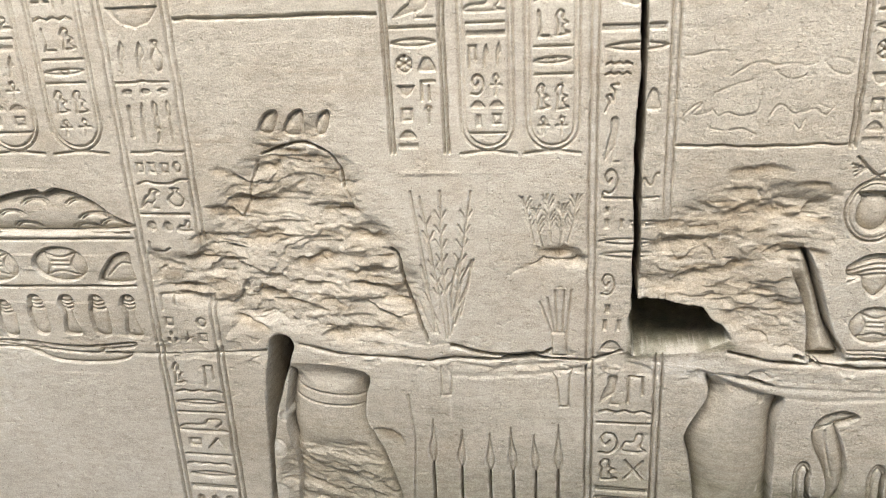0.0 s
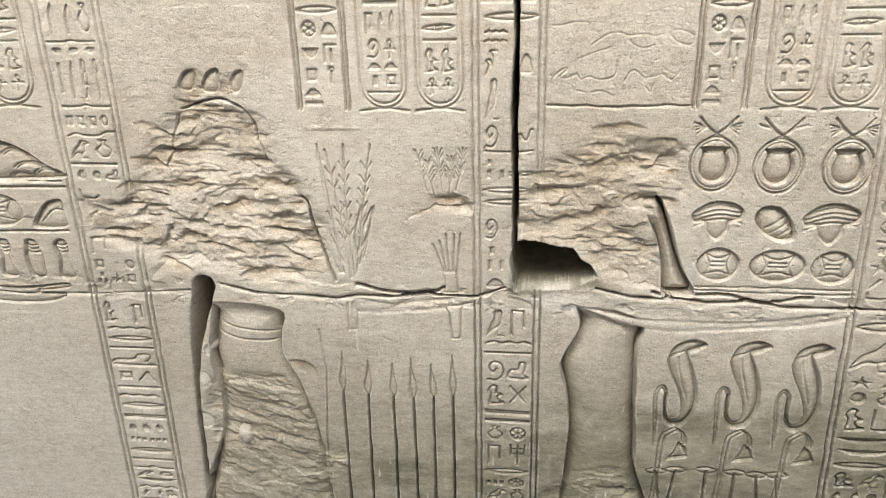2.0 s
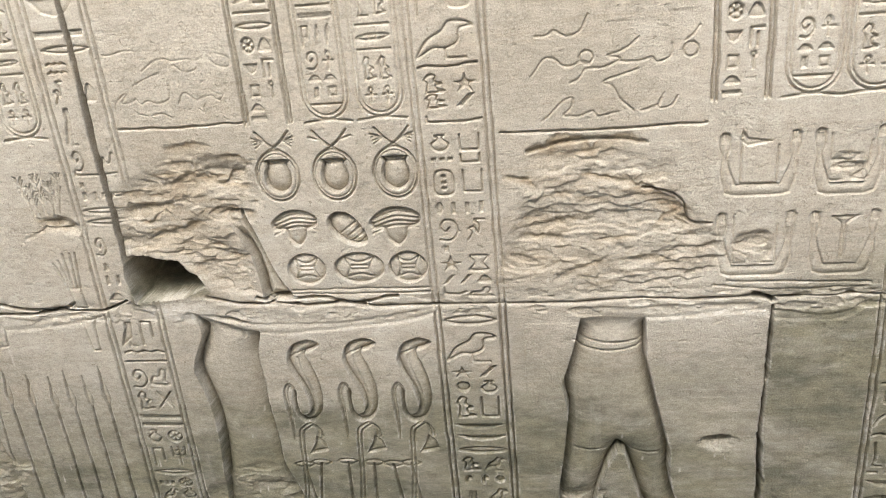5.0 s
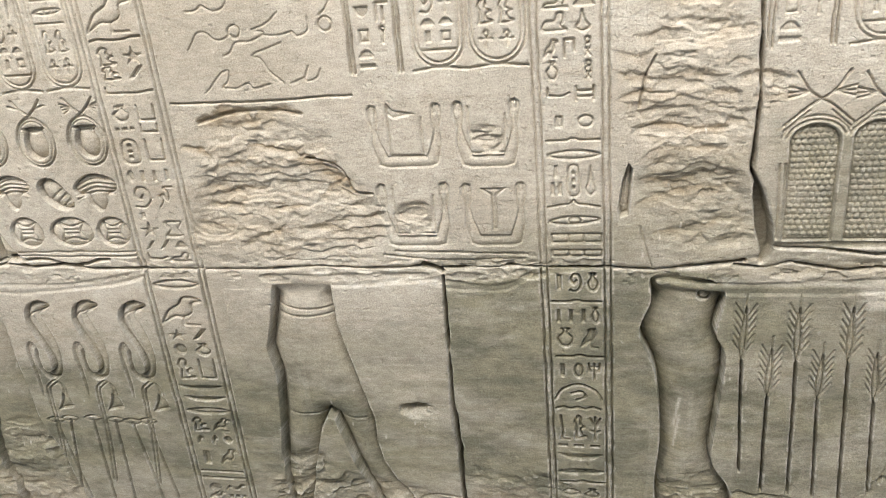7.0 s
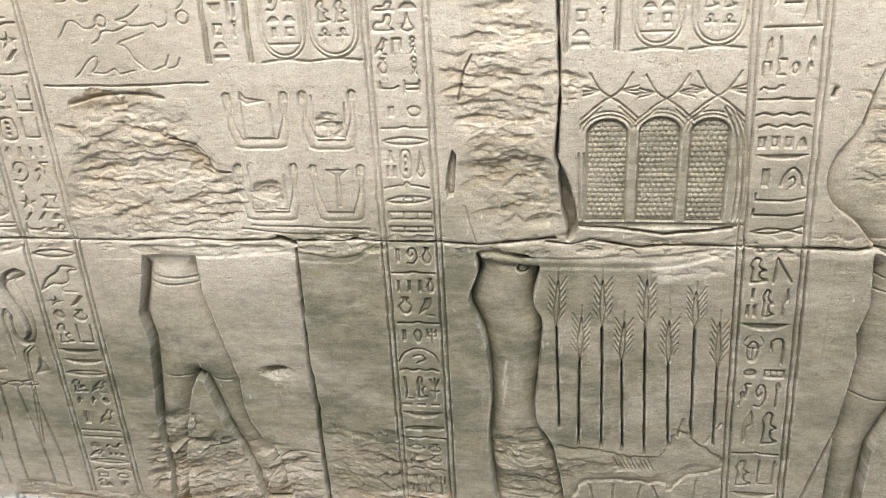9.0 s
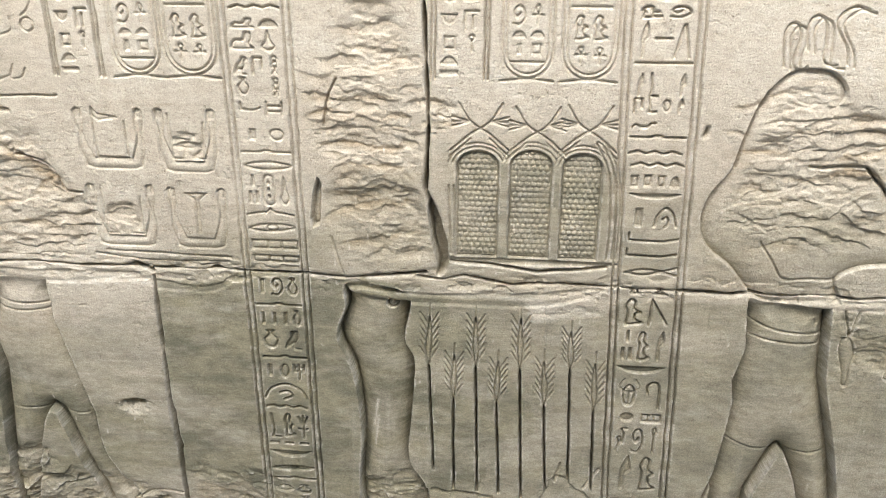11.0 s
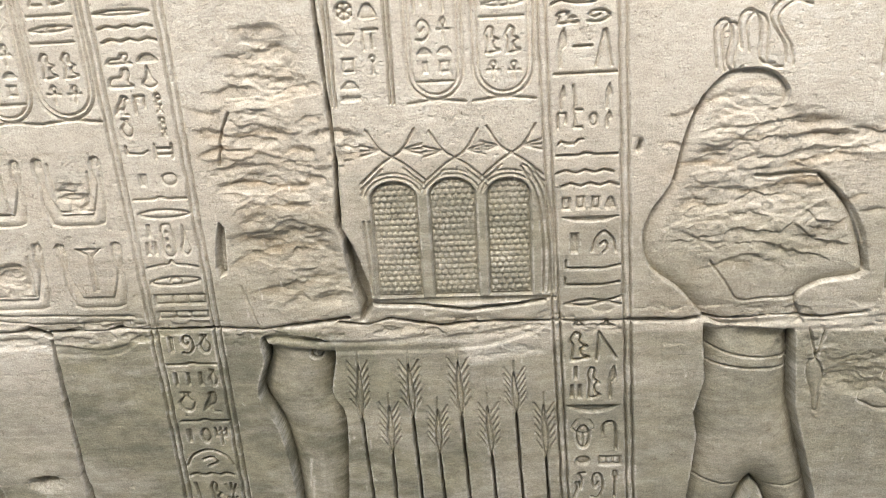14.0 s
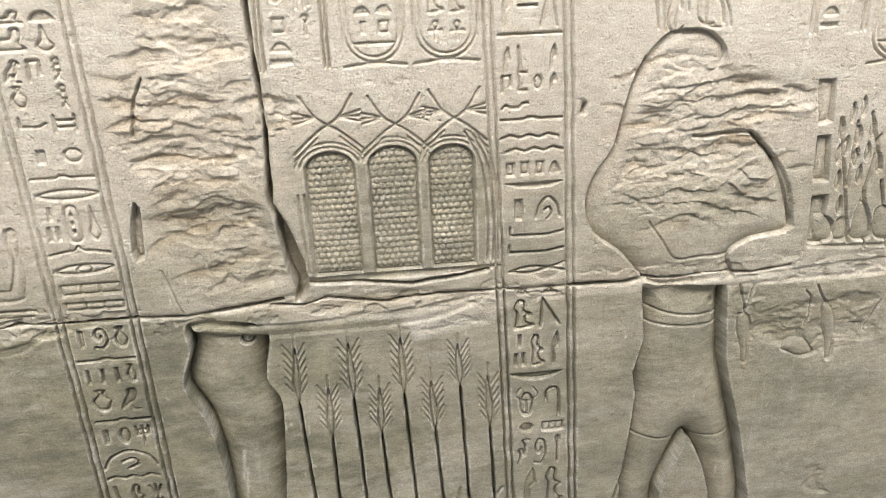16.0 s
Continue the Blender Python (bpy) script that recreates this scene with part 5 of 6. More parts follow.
f3 = bearer("carved figure in a short kilt, its chest flaked away")
sink([(1.278, 0.823), (1.261, 0.742), (1.233, 0.649), (1.247, 0.572), (1.234, 0.446), (1.221, 0.353), (1.215, 0.237), (1.212, 0.097), (1.206, 0.003), (1.259, 0.008), (1.274, 0.163), (1.311, 0.322), (1.341, 0.421), (1.362, 0.460), (1.381, 0.447), (1.399, 0.384), (1.418, 0.311), (1.456, 0.218), (1.483, 0.131), (1.503, 0.041), (1.591, 0.049), (1.572, 0.188), (1.524, 0.268), (1.496, 0.326), (1.484, 0.391), (1.486, 0.454), (1.466, 0.536), (1.445, 0.626), (1.425, 0.717), (1.422, 0.830)], 0.016, 0.78, 0.06, who=f3, curve=False, lid=True)
groove([(1.260, 0.770), (1.336, 0.756), (1.419, 0.758)], 0.002, 0.012, f3, True)
groove([(1.259, 0.747), (1.333, 0.736), (1.419, 0.742)], 0.002, 0.012, f3, True)
groove([(1.260, 0.458), (1.342, 0.455), (1.459, 0.448)], 0.002, 0.013, f3, True)
broken([(1.182, 0.292), (1.326, 0.360), (1.369, 0.305), (1.486, 0.275), (1.571, 0.271), (1.697, 0.173), (1.646, 0.003), (1.280, -0.032), (1.136, -0.001)], 0.008, 0.03, 0.06, 0.015, 41, f3, 0.03, 0.35, 0.9, -0.2)
groove([(1.543, 0.180), (1.617, 0.226), (1.693, 0.222)], 0.003, 0.01, f3, True)
groove([(1.491, 0.052), (1.558, 0.161), (1.682, 0.191)], 0.003, 0.01, f3, True)
broken([(1.144, 1.178), (1.211, 1.233), (1.299, 1.240), (1.413, 1.223), (1.483, 1.178), (1.501, 1.121), (1.538, 1.062), (1.592, 1.035), (1.582, 0.942), (1.480, 0.876), (1.213, 0.871), (1.091, 0.882), (1.084, 0.948), (1.128, 1.045)], 0.012, 0.03, 0.040, 0.007, 7, f3, 0.04, 0.85, 0.6)
groove([(1.174, 1.218), (1.245, 1.236), (1.339, 1.241), (1.414, 1.228)], 0.006, 0.009, f3, True, wobble=0.008, deep=True)
groove([(1.411, 1.128), (1.468, 1.116), (1.496, 1.089), (1.510, 1.050), (1.555, 1.046)], 0.0025, 0.010, f3, True, wobble=0.008, deep=True)

for i, (cx, cz, half, tall) in enumerate(((1.286, 1.236, 0.120, 0.045), (1.438, 1.120, 0.100, 0.050), (1.339, 1.155, 0.080, 0.020), (1.227, 1.121, 0.050, 0.020), (1.481, 1.053, 0.060, 0.035), (1.244, 1.060, 0.060, 0.020), (1.346, 1.017, 0.080, 0.025), (1.198, 1.027, 0.050, 0.020), (1.283, 0.956, 0.060, 0.020), (1.419, 0.967, 0.070, 0.020), (1.154, 1.163, 0.040, 0.020))):
    gouge(cx, cz, half, tall, 0.011, f3, 0.0, 150 + i)

f4 = bearer("carved figure hacked above the hip, with one smooth leg")
sink([(2.157, 0.848), (2.149, 0.785), (2.125, 0.705), (2.161, 0.608), (2.174, 0.435), (2.164, 0.269), (2.190, 0.034), (2.194, 0.0), (2.381, 0.0), (2.373, 0.067), (2.334, 0.282), (2.289, 0.371), (2.296, 0.496), (2.306, 0.648), (2.283, 0.712), (2.292, 0.822)], 0.018, 0.78, 0.075, who=f4, lid=True)
sink(ellipse(2.257, 0.797, 0.013, 0.013), 0.020, 0.3, 0.01, who=f4)
broken([(2.165, 0.325), (2.289, 0.343), (2.345, 0.264), (2.381, 0.062), (2.389, 0), (2.177, 0), (2.171, 0.212)], 0.012, 0.02, 0.07, 0.012, 51, f4, 0.03, 0.4, 0.5)
broken([(2.194, 1.460), (2.296, 1.443), (2.334, 1.340), (2.403, 1.257), (2.388, 1.189), (2.349, 1.156), (2.349, 1.039), (2.363, 0.904), (2.195, 0.875), (2.136, 0.979), (2.116, 1.100), (2.077, 1.215), (2.116, 1.313), (2.153, 1.385)], 0.012, 0.035, 0.055, 0.005, 16, f4, 0.05, 0.9, 0.5)
sink([(2.099, 1.096), (2.107, 1.084), (2.099, 0.987), (2.083, 0.981), (2.079, 1.000), (2.088, 1.061)], 0.016, 0.3, 0.03, who=f4, curve=False)
groove([(2.124, 0.959), (2.138, 0.897), (2.148, 0.865)], 0.003, 0.012, f4)
groove([(2.148, 1.307), (2.130, 1.265), (2.118, 1.210)], 0.0025, 0.009, f4, True, wobble=0.008, deep=True)

for i, (cx, cz, half, tall) in enumerate(((2.222, 1.455, 0.050, 0.018), (2.219, 1.413, 0.085, 0.030), (2.226, 1.377, 0.075, 0.020), (2.157, 1.350, 0.060, 0.035), (2.278, 1.338, 0.060, 0.030), (2.113, 1.318, 0.050, 0.035), (2.108, 1.272, 0.045, 0.025), (2.115, 1.241, 0.050, 0.020), (2.271, 1.236, 0.050, 0.030), (2.201, 1.267, 0.060, 0.018), (2.266, 1.168, 0.070, 0.025), (2.171, 1.167, 0.070, 0.018), (2.231, 1.124, 0.070, 0.020), (2.213, 1.034, 0.110, 0.030), (2.182, 1.062, 0.070, 0.018), (2.218, 0.958, 0.090, 0.030), (2.344, 1.262, 0.045, 0.025), (2.363, 1.226, 0.050, 0.020))):
    gouge(cx, cz, half, tall, 0.0100, f4, 0.0, 170 + i)

f5 = bearer("carved figure in a belted kilt with a hacked round shoulder")
sink([(3.042, 0.851), (3.054, 0.725), (3.035, 0.645), (3.045, 0.588), (3.035, 0.471), (3.023, 0.365), (3.025, 0.113), (3.017, 0.0), (3.118, 0.0), (3.113, 0.137), (3.116, 0.317), (3.140, 0.388), (3.161, 0.444), (3.171, 0.458), (3.190, 0.434), (3.214, 0.378), (3.235, 0.302), (3.248, 0.0), (3.337, 0.0), (3.331, 0.276), (3.295, 0.440), (3.270, 0.533), (3.237, 0.651), (3.227, 0.761), (3.221, 0.833)], 0.018, 0.8, 0.08, who=f5, curve=False, lid=True)
sink([(3.053, 1.335), (3.098, 1.343), (3.138, 1.335), (3.166, 1.305), (3.160, 1.275), (3.125, 1.240), (3.135, 1.160), (3.225, 1.128), (3.258, 1.124), (3.290, 1.089), (3.323, 1.013), (3.338, 0.946), (3.262, 0.930), (3.218, 0.899), (3.229, 0.838), (3.093, 0.840), (3.045, 0.862), (2.995, 0.920), (2.936, 0.970), (2.919, 1.032), (2.934, 1.089), (2.967, 1.139), (2.990, 1.231), (3.017, 1.295)], 0.011, 0.85, 0.039, who=f5)
broken([(3.065, 1.321), (3.137, 1.323), (3.185, 1.295), (3.255, 1.262), (3.345, 1.240), (3.372, 1.185), (3.330, 1.150), (3.268, 1.130), (3.292, 1.072), (3.310, 0.985), (3.222, 0.950), (3.105, 0.971), (3.002, 0.991), (2.944, 1.041), (2.973, 1.117), (3.005, 1.220), (3.026, 1.289)], 0.010, 0.03, 0.045, 0.006, 26, f5, 0.03, 0.92, 0.3)
groove([(3.048, 0.981), (3.079, 0.937), (3.106, 0.899), (3.158, 0.901), (3.216, 0.899)], 0.003, 0.014, f5, True)
groove([(3.052, 0.793), (3.122, 0.771), (3.226, 0.761)], 0.0022, 0.016, f5, True)
groove([(3.052, 0.754), (3.125, 0.744), (3.225, 0.737)], 0.0022, 0.016, f5, True)
groove([(3.039, 0.478), (3.150, 0.453), (3.286, 0.457)], 0.0022, 0.014, f5, True)
groove([(3.195, 0.795), (3.199, 0.787)], 0.006, 0.018, f5)
groove([(3.020, 1.299), (2.996, 1.241), (2.974, 1.143)], 0.004, 0.008, f5, True, deep=True)
groove([(3.238, 1.142), (3.283, 1.097), (3.320, 1.036), (3.340, 0.952)], 0.005, 0.010, f5, True, deep=True)
groove([(3.123, 1.144), (3.177, 1.146), (3.232, 1.148), (3.251, 1.130)], 0.005, 0.010, f5, True, wobble=0.01, deep=True)
for a, b in (((2.980, 1.191), (3.064, 1.206)), ((2.955, 1.273), (3.001, 1.275)), ((3.189, 1.230), (3.293, 1.223)), ((3.195, 1.268), (3.239, 1.262)), ((3.238, 1.185), (3.357, 1.183)), ((3.309, 1.071), (3.366, 1.073))):
    broken([a, ((a[0] + b[0]) / 2, a[1] + 0.012), b, ((a[0] + b[0]) / 2, a[1] - 0.010)], 0.004, 0.01, 0.03, 0.008, 70, f5, 0.015, 0.6, 0.5)
for i, (cx, cz, half, tall) in enumerate(((3.211, 1.138, 0.070, 0.035), (3.256, 1.046, 0.050, 0.025), (3.036, 1.294, 0.050, 0.015), (3.117, 1.319, 0.050, 0.015), (2.986, 1.274, 0.040, 0.012), (3.218, 1.258, 0.050, 0.015), (3.244, 1.221, 0.060, 0.015), (3.239, 1.179, 0.080, 0.020), (3.105, 1.224, 0.070, 0.015), (3.023, 1.177, 0.070, 0.015), (3.136, 1.116, 0.070, 0.015), (2.968, 1.217, 0.040, 0.012), (3.018, 1.092, 0.060, 0.015), (3.071, 0.974, 0.060, 0.020), (3.304, 1.105, 0.035, 0.020))):
    gouge(cx, cz, half, tall, 0.0085, f5, 0.0, 200 + i)
staff = begin("staff_relief", None, "thin carved staff slanting before the kilted figure", "relief")
groove([(3.042, 0.476), (3.033, 0.407), (3.010, 0.317), (2.958, 0.107)], 0.004, 0.010, staff)

serpents = begin("serpent_crown", None, "looped carved serpents rising from the broken shoulder", "relief")
for pts in ([(3.038, 1.346), (3.033, 1.381), (3.031, 1.410), (3.040, 1.426), (3.054, 1.424), (3.061, 1.399), (3.054, 1.365), (3.058, 1.345), (3.071, 1.339), (3.082, 1.346)],
            [(3.078, 1.378), (3.072, 1.417), (3.077, 1.436), (3.090, 1.441), (3.104, 1.429), (3.109, 1.396), (3.110, 1.361), (3.120, 1.351), (3.137, 1.349)],
            [(3.156, 1.351), (3.149, 1.383), (3.129, 1.414), (3.124, 1.433), (3.134, 1.449), (3.153, 1.458), (3.177, 1.452)]):
    coil = begin("serpent", serpents)
    groove(pts, 0.0026, 0.005, coil, True)
    groove([(p[0] + 0.013, p[1] - 0.006) for p in pts], 0.0022, 0.004, coil, True)

# ---- last offerings ----
posts = begin("notched_post", None, "deep cut upright post beside leafy stems", "relief")
for q in ([(3.352, 1.239), (3.385, 1.239), (3.390, 1.159), (3.364, 1.153)], [(3.365, 1.132), (3.392, 1.132), (3.401, 1.039), (3.369, 1.042)], [(3.373, 1.011), (3.406, 1.012), (3.411, 0.907), (3.378, 0.910)]):
    sink(q, 0.010, 0.3, 0.02, who=begin("notch", posts), curve=False)
leaves = begin("leaf_offering", None, "carved leafy stems and flowers on a tray", "relief")
for a in ((3.411, 1.142), (3.426, 1.108), (3.413, 1.092), (3.447, 1.128), (3.450, 1.084), (3.471, 1.093), (3.420, 1.040), (3.432, 0.987), (3.462, 1.049), (3.474, 1.138), (3.499, 1.069), (3.428, 1.173), (3.448, 1.182)):
    sink([(a[0], a[1] + 0.022), (a[0] + 0.008, a[1]), (a[0] + 0.002, a[1] - 0.020), (a[0] - 0.006, a[1] - 0.002)], 0.008, 0.5, 0.008, who=begin("leaf", leaves))
for a, b in (((3.407, 1.164), (3.465, 0.906)), ((3.442, 1.156), (3.443, 1.027)), ((3.468, 1.171), (3.507, 1.057)), ((3.465, 0.906), (3.493, 1.125)), ((3.504, 0.890), (3.478, 1.024)), ((3.553, 0.886), (3.512, 1.034))):
    groove([a, b], 0.003, 0.007, begin("stem", leaves), True)
for q in ([(3.384, 0.973), (3.393, 0.918), (3.427, 0.916), (3.424, 0.958)], [(3.432, 0.957), (3.434, 0.915), (3.463, 0.916), (3.455, 0.961)], [(3.473, 0.990), (3.468, 0.918), (3.511, 0.914), (3.497, 0.976)], [(3.511, 0.975), (3.521, 0.913), (3.573, 0.909), (3.548, 0.972)]):
    sink(q, 0.008, 0.5, 0.012, who=leaves)
groove([(3.381, 0.905), (3.466, 0.898), (3.588, 0.895)], 0.005, 0.012, leaves, wobble=0.005)
top_text = begin("text_strip", None, "short strip of carved signs near a name ring", "inscription", "text strips")
border((3.324, 1.64), (3.324, 1.324), top_text, 0.004, 0.0045)
border((3.420, 1.64), (3.420, 1.324), top_text, 0.004, 0.0045)
rows_of_signs(HEAD, 3.336, 3.410, 1.60, 1.328, top_text, 0.0042, 0.0027)
cartouche(3.440, 3.540, 1.64, 1.269, NAME_1, "faint carved name ring above the leafy stems")
fowl = begin("hanging_fowl", None, "carved birds hanging head down, half hacked away", "relief")
broken([(3.226, 0.832), (3.292, 0.817), (3.362, 0.794), (3.459, 0.798), (3.559, 0.796), (3.581, 0.686), (3.521, 0.661), (3.437, 0.631), (3.356, 0.660), (3.301, 0.700), (3.291, 0.625), (3.257, 0.649)], 0.006, 0.02, 0.05, 0.004, 36, fowl, 0.03, 0.5, 0.75)
for pts in ([(3.252, 0.758), (3.265, 0.766), (3.279, 0.753), (3.287, 0.722), (3.285, 0.685), (3.285, 0.646), (3.272, 0.646), (3.265, 0.687), (3.253, 0.725)],
            [(3.436, 0.761), (3.447, 0.769), (3.463, 0.751), (3.473, 0.717), (3.474, 0.676), (3.475, 0.638), (3.461, 0.634), (3.454, 0.678), (3.441, 0.720)],
            [(3.358, 0.669), (3.374, 0.691), (3.402, 0.690), (3.422, 0.674), (3.431, 0.651), (3.402, 0.645), (3.375, 0.657)]):
    sink(pts, 0.0075, 0.75, 0.012, who=begin("bird", fowl))
for pts in ([(3.250, 0.832), (3.258, 0.803), (3.268, 0.767)], [(3.281, 0.830), (3.275, 0.802), (3.268, 0.767)], [(3.417, 0.815), (3.429, 0.792), (3.447, 0.769)], [(3.394, 0.804), (3.410, 0.783), (3.409, 0.743), (3.404, 0.717)], [(3.564, 0.769), (3.553, 0.730), (3.540, 0.697)]):
    groove(pts, 0.0026, 0.007, begin("bird_leg", fowl), True, deep=True)

broken([(3.455, 0.345), (3.495, 0.349), (3.516, 0.326), (3.504, 0.294), (3.532, 0.263), (3.481, 0.269), (3.460, 0.295), (3.476, 0.314)], 0.005, 0.008, 0.03, 0.005, 37, None, 0.012, 0.5, 0.5)

# ---- smooth bands along the joint: trays and forearms ----
for pts, k in (([(-0.162, 0.854), (-0.078, 0.844), (0.075, 0.862), (0.115, 0.866), (0.116, 0.853), (0.029, 0.830), (-0.156, 0.816)], 0), ([(0.367, 0.847), (0.513, 0.824), (0.731, 0.826), (0.940, 0.859), (0.917, 0.832), (0.730, 0.806), (0.511, 0.796)], 1),
               ([(1.264, 0.852), (1.449, 0.848), (1.683, 0.854), (1.682, 0.837), (1.445, 0.819), (1.277, 0.830)], 2), ([(1.699, 0.835), (1.819, 0.823), (1.896, 0.857), (1.833, 0.811), (1.697, 0.815)], 3), ([(2.171, 0.839), (2.285, 0.829), (2.575, 0.840), (2.721, 0.856), (2.696, 0.834), (2.577, 0.806), (2.299, 0.804), (2.171, 0.821)], 4),
               ([(3.093, 0.840), (3.234, 0.848), (3.400, 0.861), (3.582, 0.864), (3.589, 0.832), (3.405, 0.829), (3.224, 0.828)], 5)):
    band = begin("forearm_band", None, "smooth carved band under the tray along the block joint", "relief", "bands along the joint")
    sink(pts, 0.0035, 0.7, 0.02, 0.012, band, rough=0.006)
groove([(-0.160, 0.891), (-0.077, 0.873), (0.017, 0.877), (0.046, 0.889)], 0.005, 0.012, None, True)
broken([(1.615, 0.890), (1.918, 0.883), (1.918, 0.867), (1.586, 0.868)], 0.006, 0.008, 0.02, 0.006, 44, None, 0.01, 0.5, 0.6)
broken([(2.362, 0.897), (2.432, 0.878), (2.571, 0.885), (2.731, 0.889), (2.749, 0.860), (2.547, 0.846), (2.359, 0.852)], 0.012, 0.012, 0.03, 0.008, 45, None, 0.02, 0.5, 0.8)
broken([(0.741, 0.094), (0.958, 0.048), (1.216, 0.027), (1.204, -0.039), (0.706, -0.041)], 0.008, 0.02, 0.05, 0.010, 46, None, 0.03, 0.5, 0.8)
broken([(1.715, 0.368), (1.777, 0.315), (1.910, 0.344), (2.033, 0.200), (2.061, 0.042), (1.715, -0.012), (1.705, 0.173)], 0.008, 0.03, 0.06, 0.012, 47, None, 0.03, 0.4, 1.0, 0.25)
broken([(1.544, 0.490), (1.596, 0.508), (1.644, 0.494), (1.627, 0.464), (1.570, 0.464)], 0.014, 0.008, 0.02, 0.004, 48, None, 0.008, 0.6, 0.3)
gouge(1.590, 0.499, 0.042, 0.022, 0.055, None, -0.05, 236)
tint("dust_light", [(1.560, 0.484), (1.640, 0.482), (1.675, 0.470), (1.640, 0.455), (1.575, 0.462)], 0.3, 0.010, 0.012, 20)
broken([(2.546, 0.807), (2.628, 0.811), (2.698, 0.821), (2.733, 0.788), (2.663, 0.775), (2.569, 0.767)], 0.003, 0.02, 0.05, 0.003, 49, None, 0.02, 0.3, 0.2)
broken([(-0.272, 0.297), (-0.179, 0.359), (-0.261, 0.439), (-0.340, 0.380), (-0.364, 0.288)], 0.004, 0.02, 0.05, 0.006, 52, None, 0.02, 0.3, 0.3)
broken([(3.111, 1.372), (3.117, 1.370), (3.143, 1.359), (3.107, 1.362)], 0.002, 0.01, 0.02, 0.003, 53, None, 0.01, 0.3, 0.2)

# ---- joints, cracks and the lost corner ----
win, x, z = window([(-1.45, JOINT - 0.05), (3.65, JOINT + 0.04)], 0)
near = 1 - step01(0.015, 0.045, np.abs(z - JOINT + 0.005))
depth[win] += near * (0.007 * (fbm(x * 14, z * 45, 95, 5) - 0.5) + 0.0035 * step01(0.55, 0.62, fbm(x * 18, z * 40, 96, 4)))
gap([(-1.6, 0.844), (-1.252, 0.853), (-1.032, 0.837), (-0.847, 0.843)], 0.0012, 0.02)
gap([(-0.847, 0.841), (-0.676, 0.853), (-0.581, 0.860)], 0.001, 0.012)
gap([(-0.500, 0.880), (-0.412, 0.859), (-0.285, 0.856), (-0.211, 0.851), (-0.156, 0.862)], 0.0018, 0.025)
gap([(-0.156, 0.862), (-0.077, 0.860), (0.006, 0.869), (0.121, 0.866), (0.188, 0.892)], 0.0022, 0.05)
gap([(0.395, 0.897), (0.471, 0.879), (0.565, 0.874), (0.520, 0.893), (0.567, 0.879), (0.638, 0.870), (0.733, 0.877), (0.802, 0.865), (0.951, 0.866)], 0.0024, 0.04)
gap([(0.951, 0.866), (1.097, 0.865), (1.184, 0.864), (1.269, 0.864), (1.397, 0.871), (1.519, 0.865), (1.613, 0.868), (1.666, 0.873)], 0.0016, 0.03)
gap([(1.653, 0.873), (1.678, 0.867), (1.693, 0.859)], 0.006, 0.05)
gap([(1.694, 0.867), (1.819, 0.867), (1.844, 0.873), (1.920, 0.867), (2.060, 0.867), (2.156, 0.861), (2.247, 0.871), (2.335, 0.881)], 0.0016, 0.03)
gap([(2.314, 0.872), (2.372, 0.865), (2.420, 0.878), (2.524, 0.859), (2.640, 0.866), (2.777, 0.863), (2.924, 0.860)], 0.0014, 0.02)
gap([(2.896, 0.861), (3.003, 0.858), (3.041, 0.864), (3.071, 0.860)], 0.003, 0.03)
gap([(3.045, 0.860), (3.115, 0.858), (3.185, 0.862), (3.268, 0.857), (3.351, 0.865)], 0.0022, 0.025)
gap([(0.207, 1.625, 0.004), (0.209, 1.570, 0.005), (0.211, 1.445, 0.004), (0.207, 1.292, 0.006), (0.211, 1.137, 0.005), (0.209, 0.995, 0.004)], 0.005, 0.25)
gap([(2.332, 1.557), (2.334, 1.481), (2.339, 1.340), (2.343, 1.212), (2.336, 1.075), (2.346, 1.051)], 0.0022, 0.06)
gap([(2.346, 1.051, 0.003), (2.354, 1.015, 0.012), (2.366, 0.954, 0.016), (2.375, 0.904, 0.010), (2.364, 0.878, 0.004)], 0.005, 0.05)
gap([(-0.543, 0.872, 0.027), (-0.563, 0.807, 0.022), (-0.584, 0.719, 0.013), (-0.600, 0.613, 0.004), (-0.610, 0.469, 0.004), (-0.609, 0.446, 0.004), (-0.617, 0.264, 0.004), (-0.611, 0.05, 0.004)], 0.01, 0.28)
gap([(1.694, 0.845, 0.0022), (1.691, 0.625, 0.0022), (1.688, 0.483, 0.003), (1.697, 0.367, 0.005), (1.696, 0.223, 0.004), (1.702, 0.02, 0.005)], 0.0022, 0.05)
gap([(1.687, 0.507), (1.693, 0.475), (1.695, 0.400), (1.701, 0.367)], 0.005, 0.04)
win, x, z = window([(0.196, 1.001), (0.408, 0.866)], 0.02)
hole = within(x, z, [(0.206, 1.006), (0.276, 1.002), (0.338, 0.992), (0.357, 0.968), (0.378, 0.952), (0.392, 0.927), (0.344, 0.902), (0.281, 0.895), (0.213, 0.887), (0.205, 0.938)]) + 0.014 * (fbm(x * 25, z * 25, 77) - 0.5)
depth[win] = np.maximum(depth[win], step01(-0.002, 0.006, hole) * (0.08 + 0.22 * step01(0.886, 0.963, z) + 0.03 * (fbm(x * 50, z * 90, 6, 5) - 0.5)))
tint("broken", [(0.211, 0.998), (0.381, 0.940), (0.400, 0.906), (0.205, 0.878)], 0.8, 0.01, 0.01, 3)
# dark gravel colour, with the enclosed hollow's shade painted in on top
tint("damp_shade", [(0.205, 1.005), (0.287, 1.002), (0.386, 0.946), (0.405, 0.906), (0.202, 0.875)], 1.0, 0.01, 0.01, 3)
paint["dust_light"][win][hole > -0.004] = 0
# small hole beside the bins, and chisel nicks
for a in ((2.909, 1.215), (2.911, 1.221)):
    gap([a, (a[0] - 0.003, a[1] - 0.01)], 0.0022, 0.012)

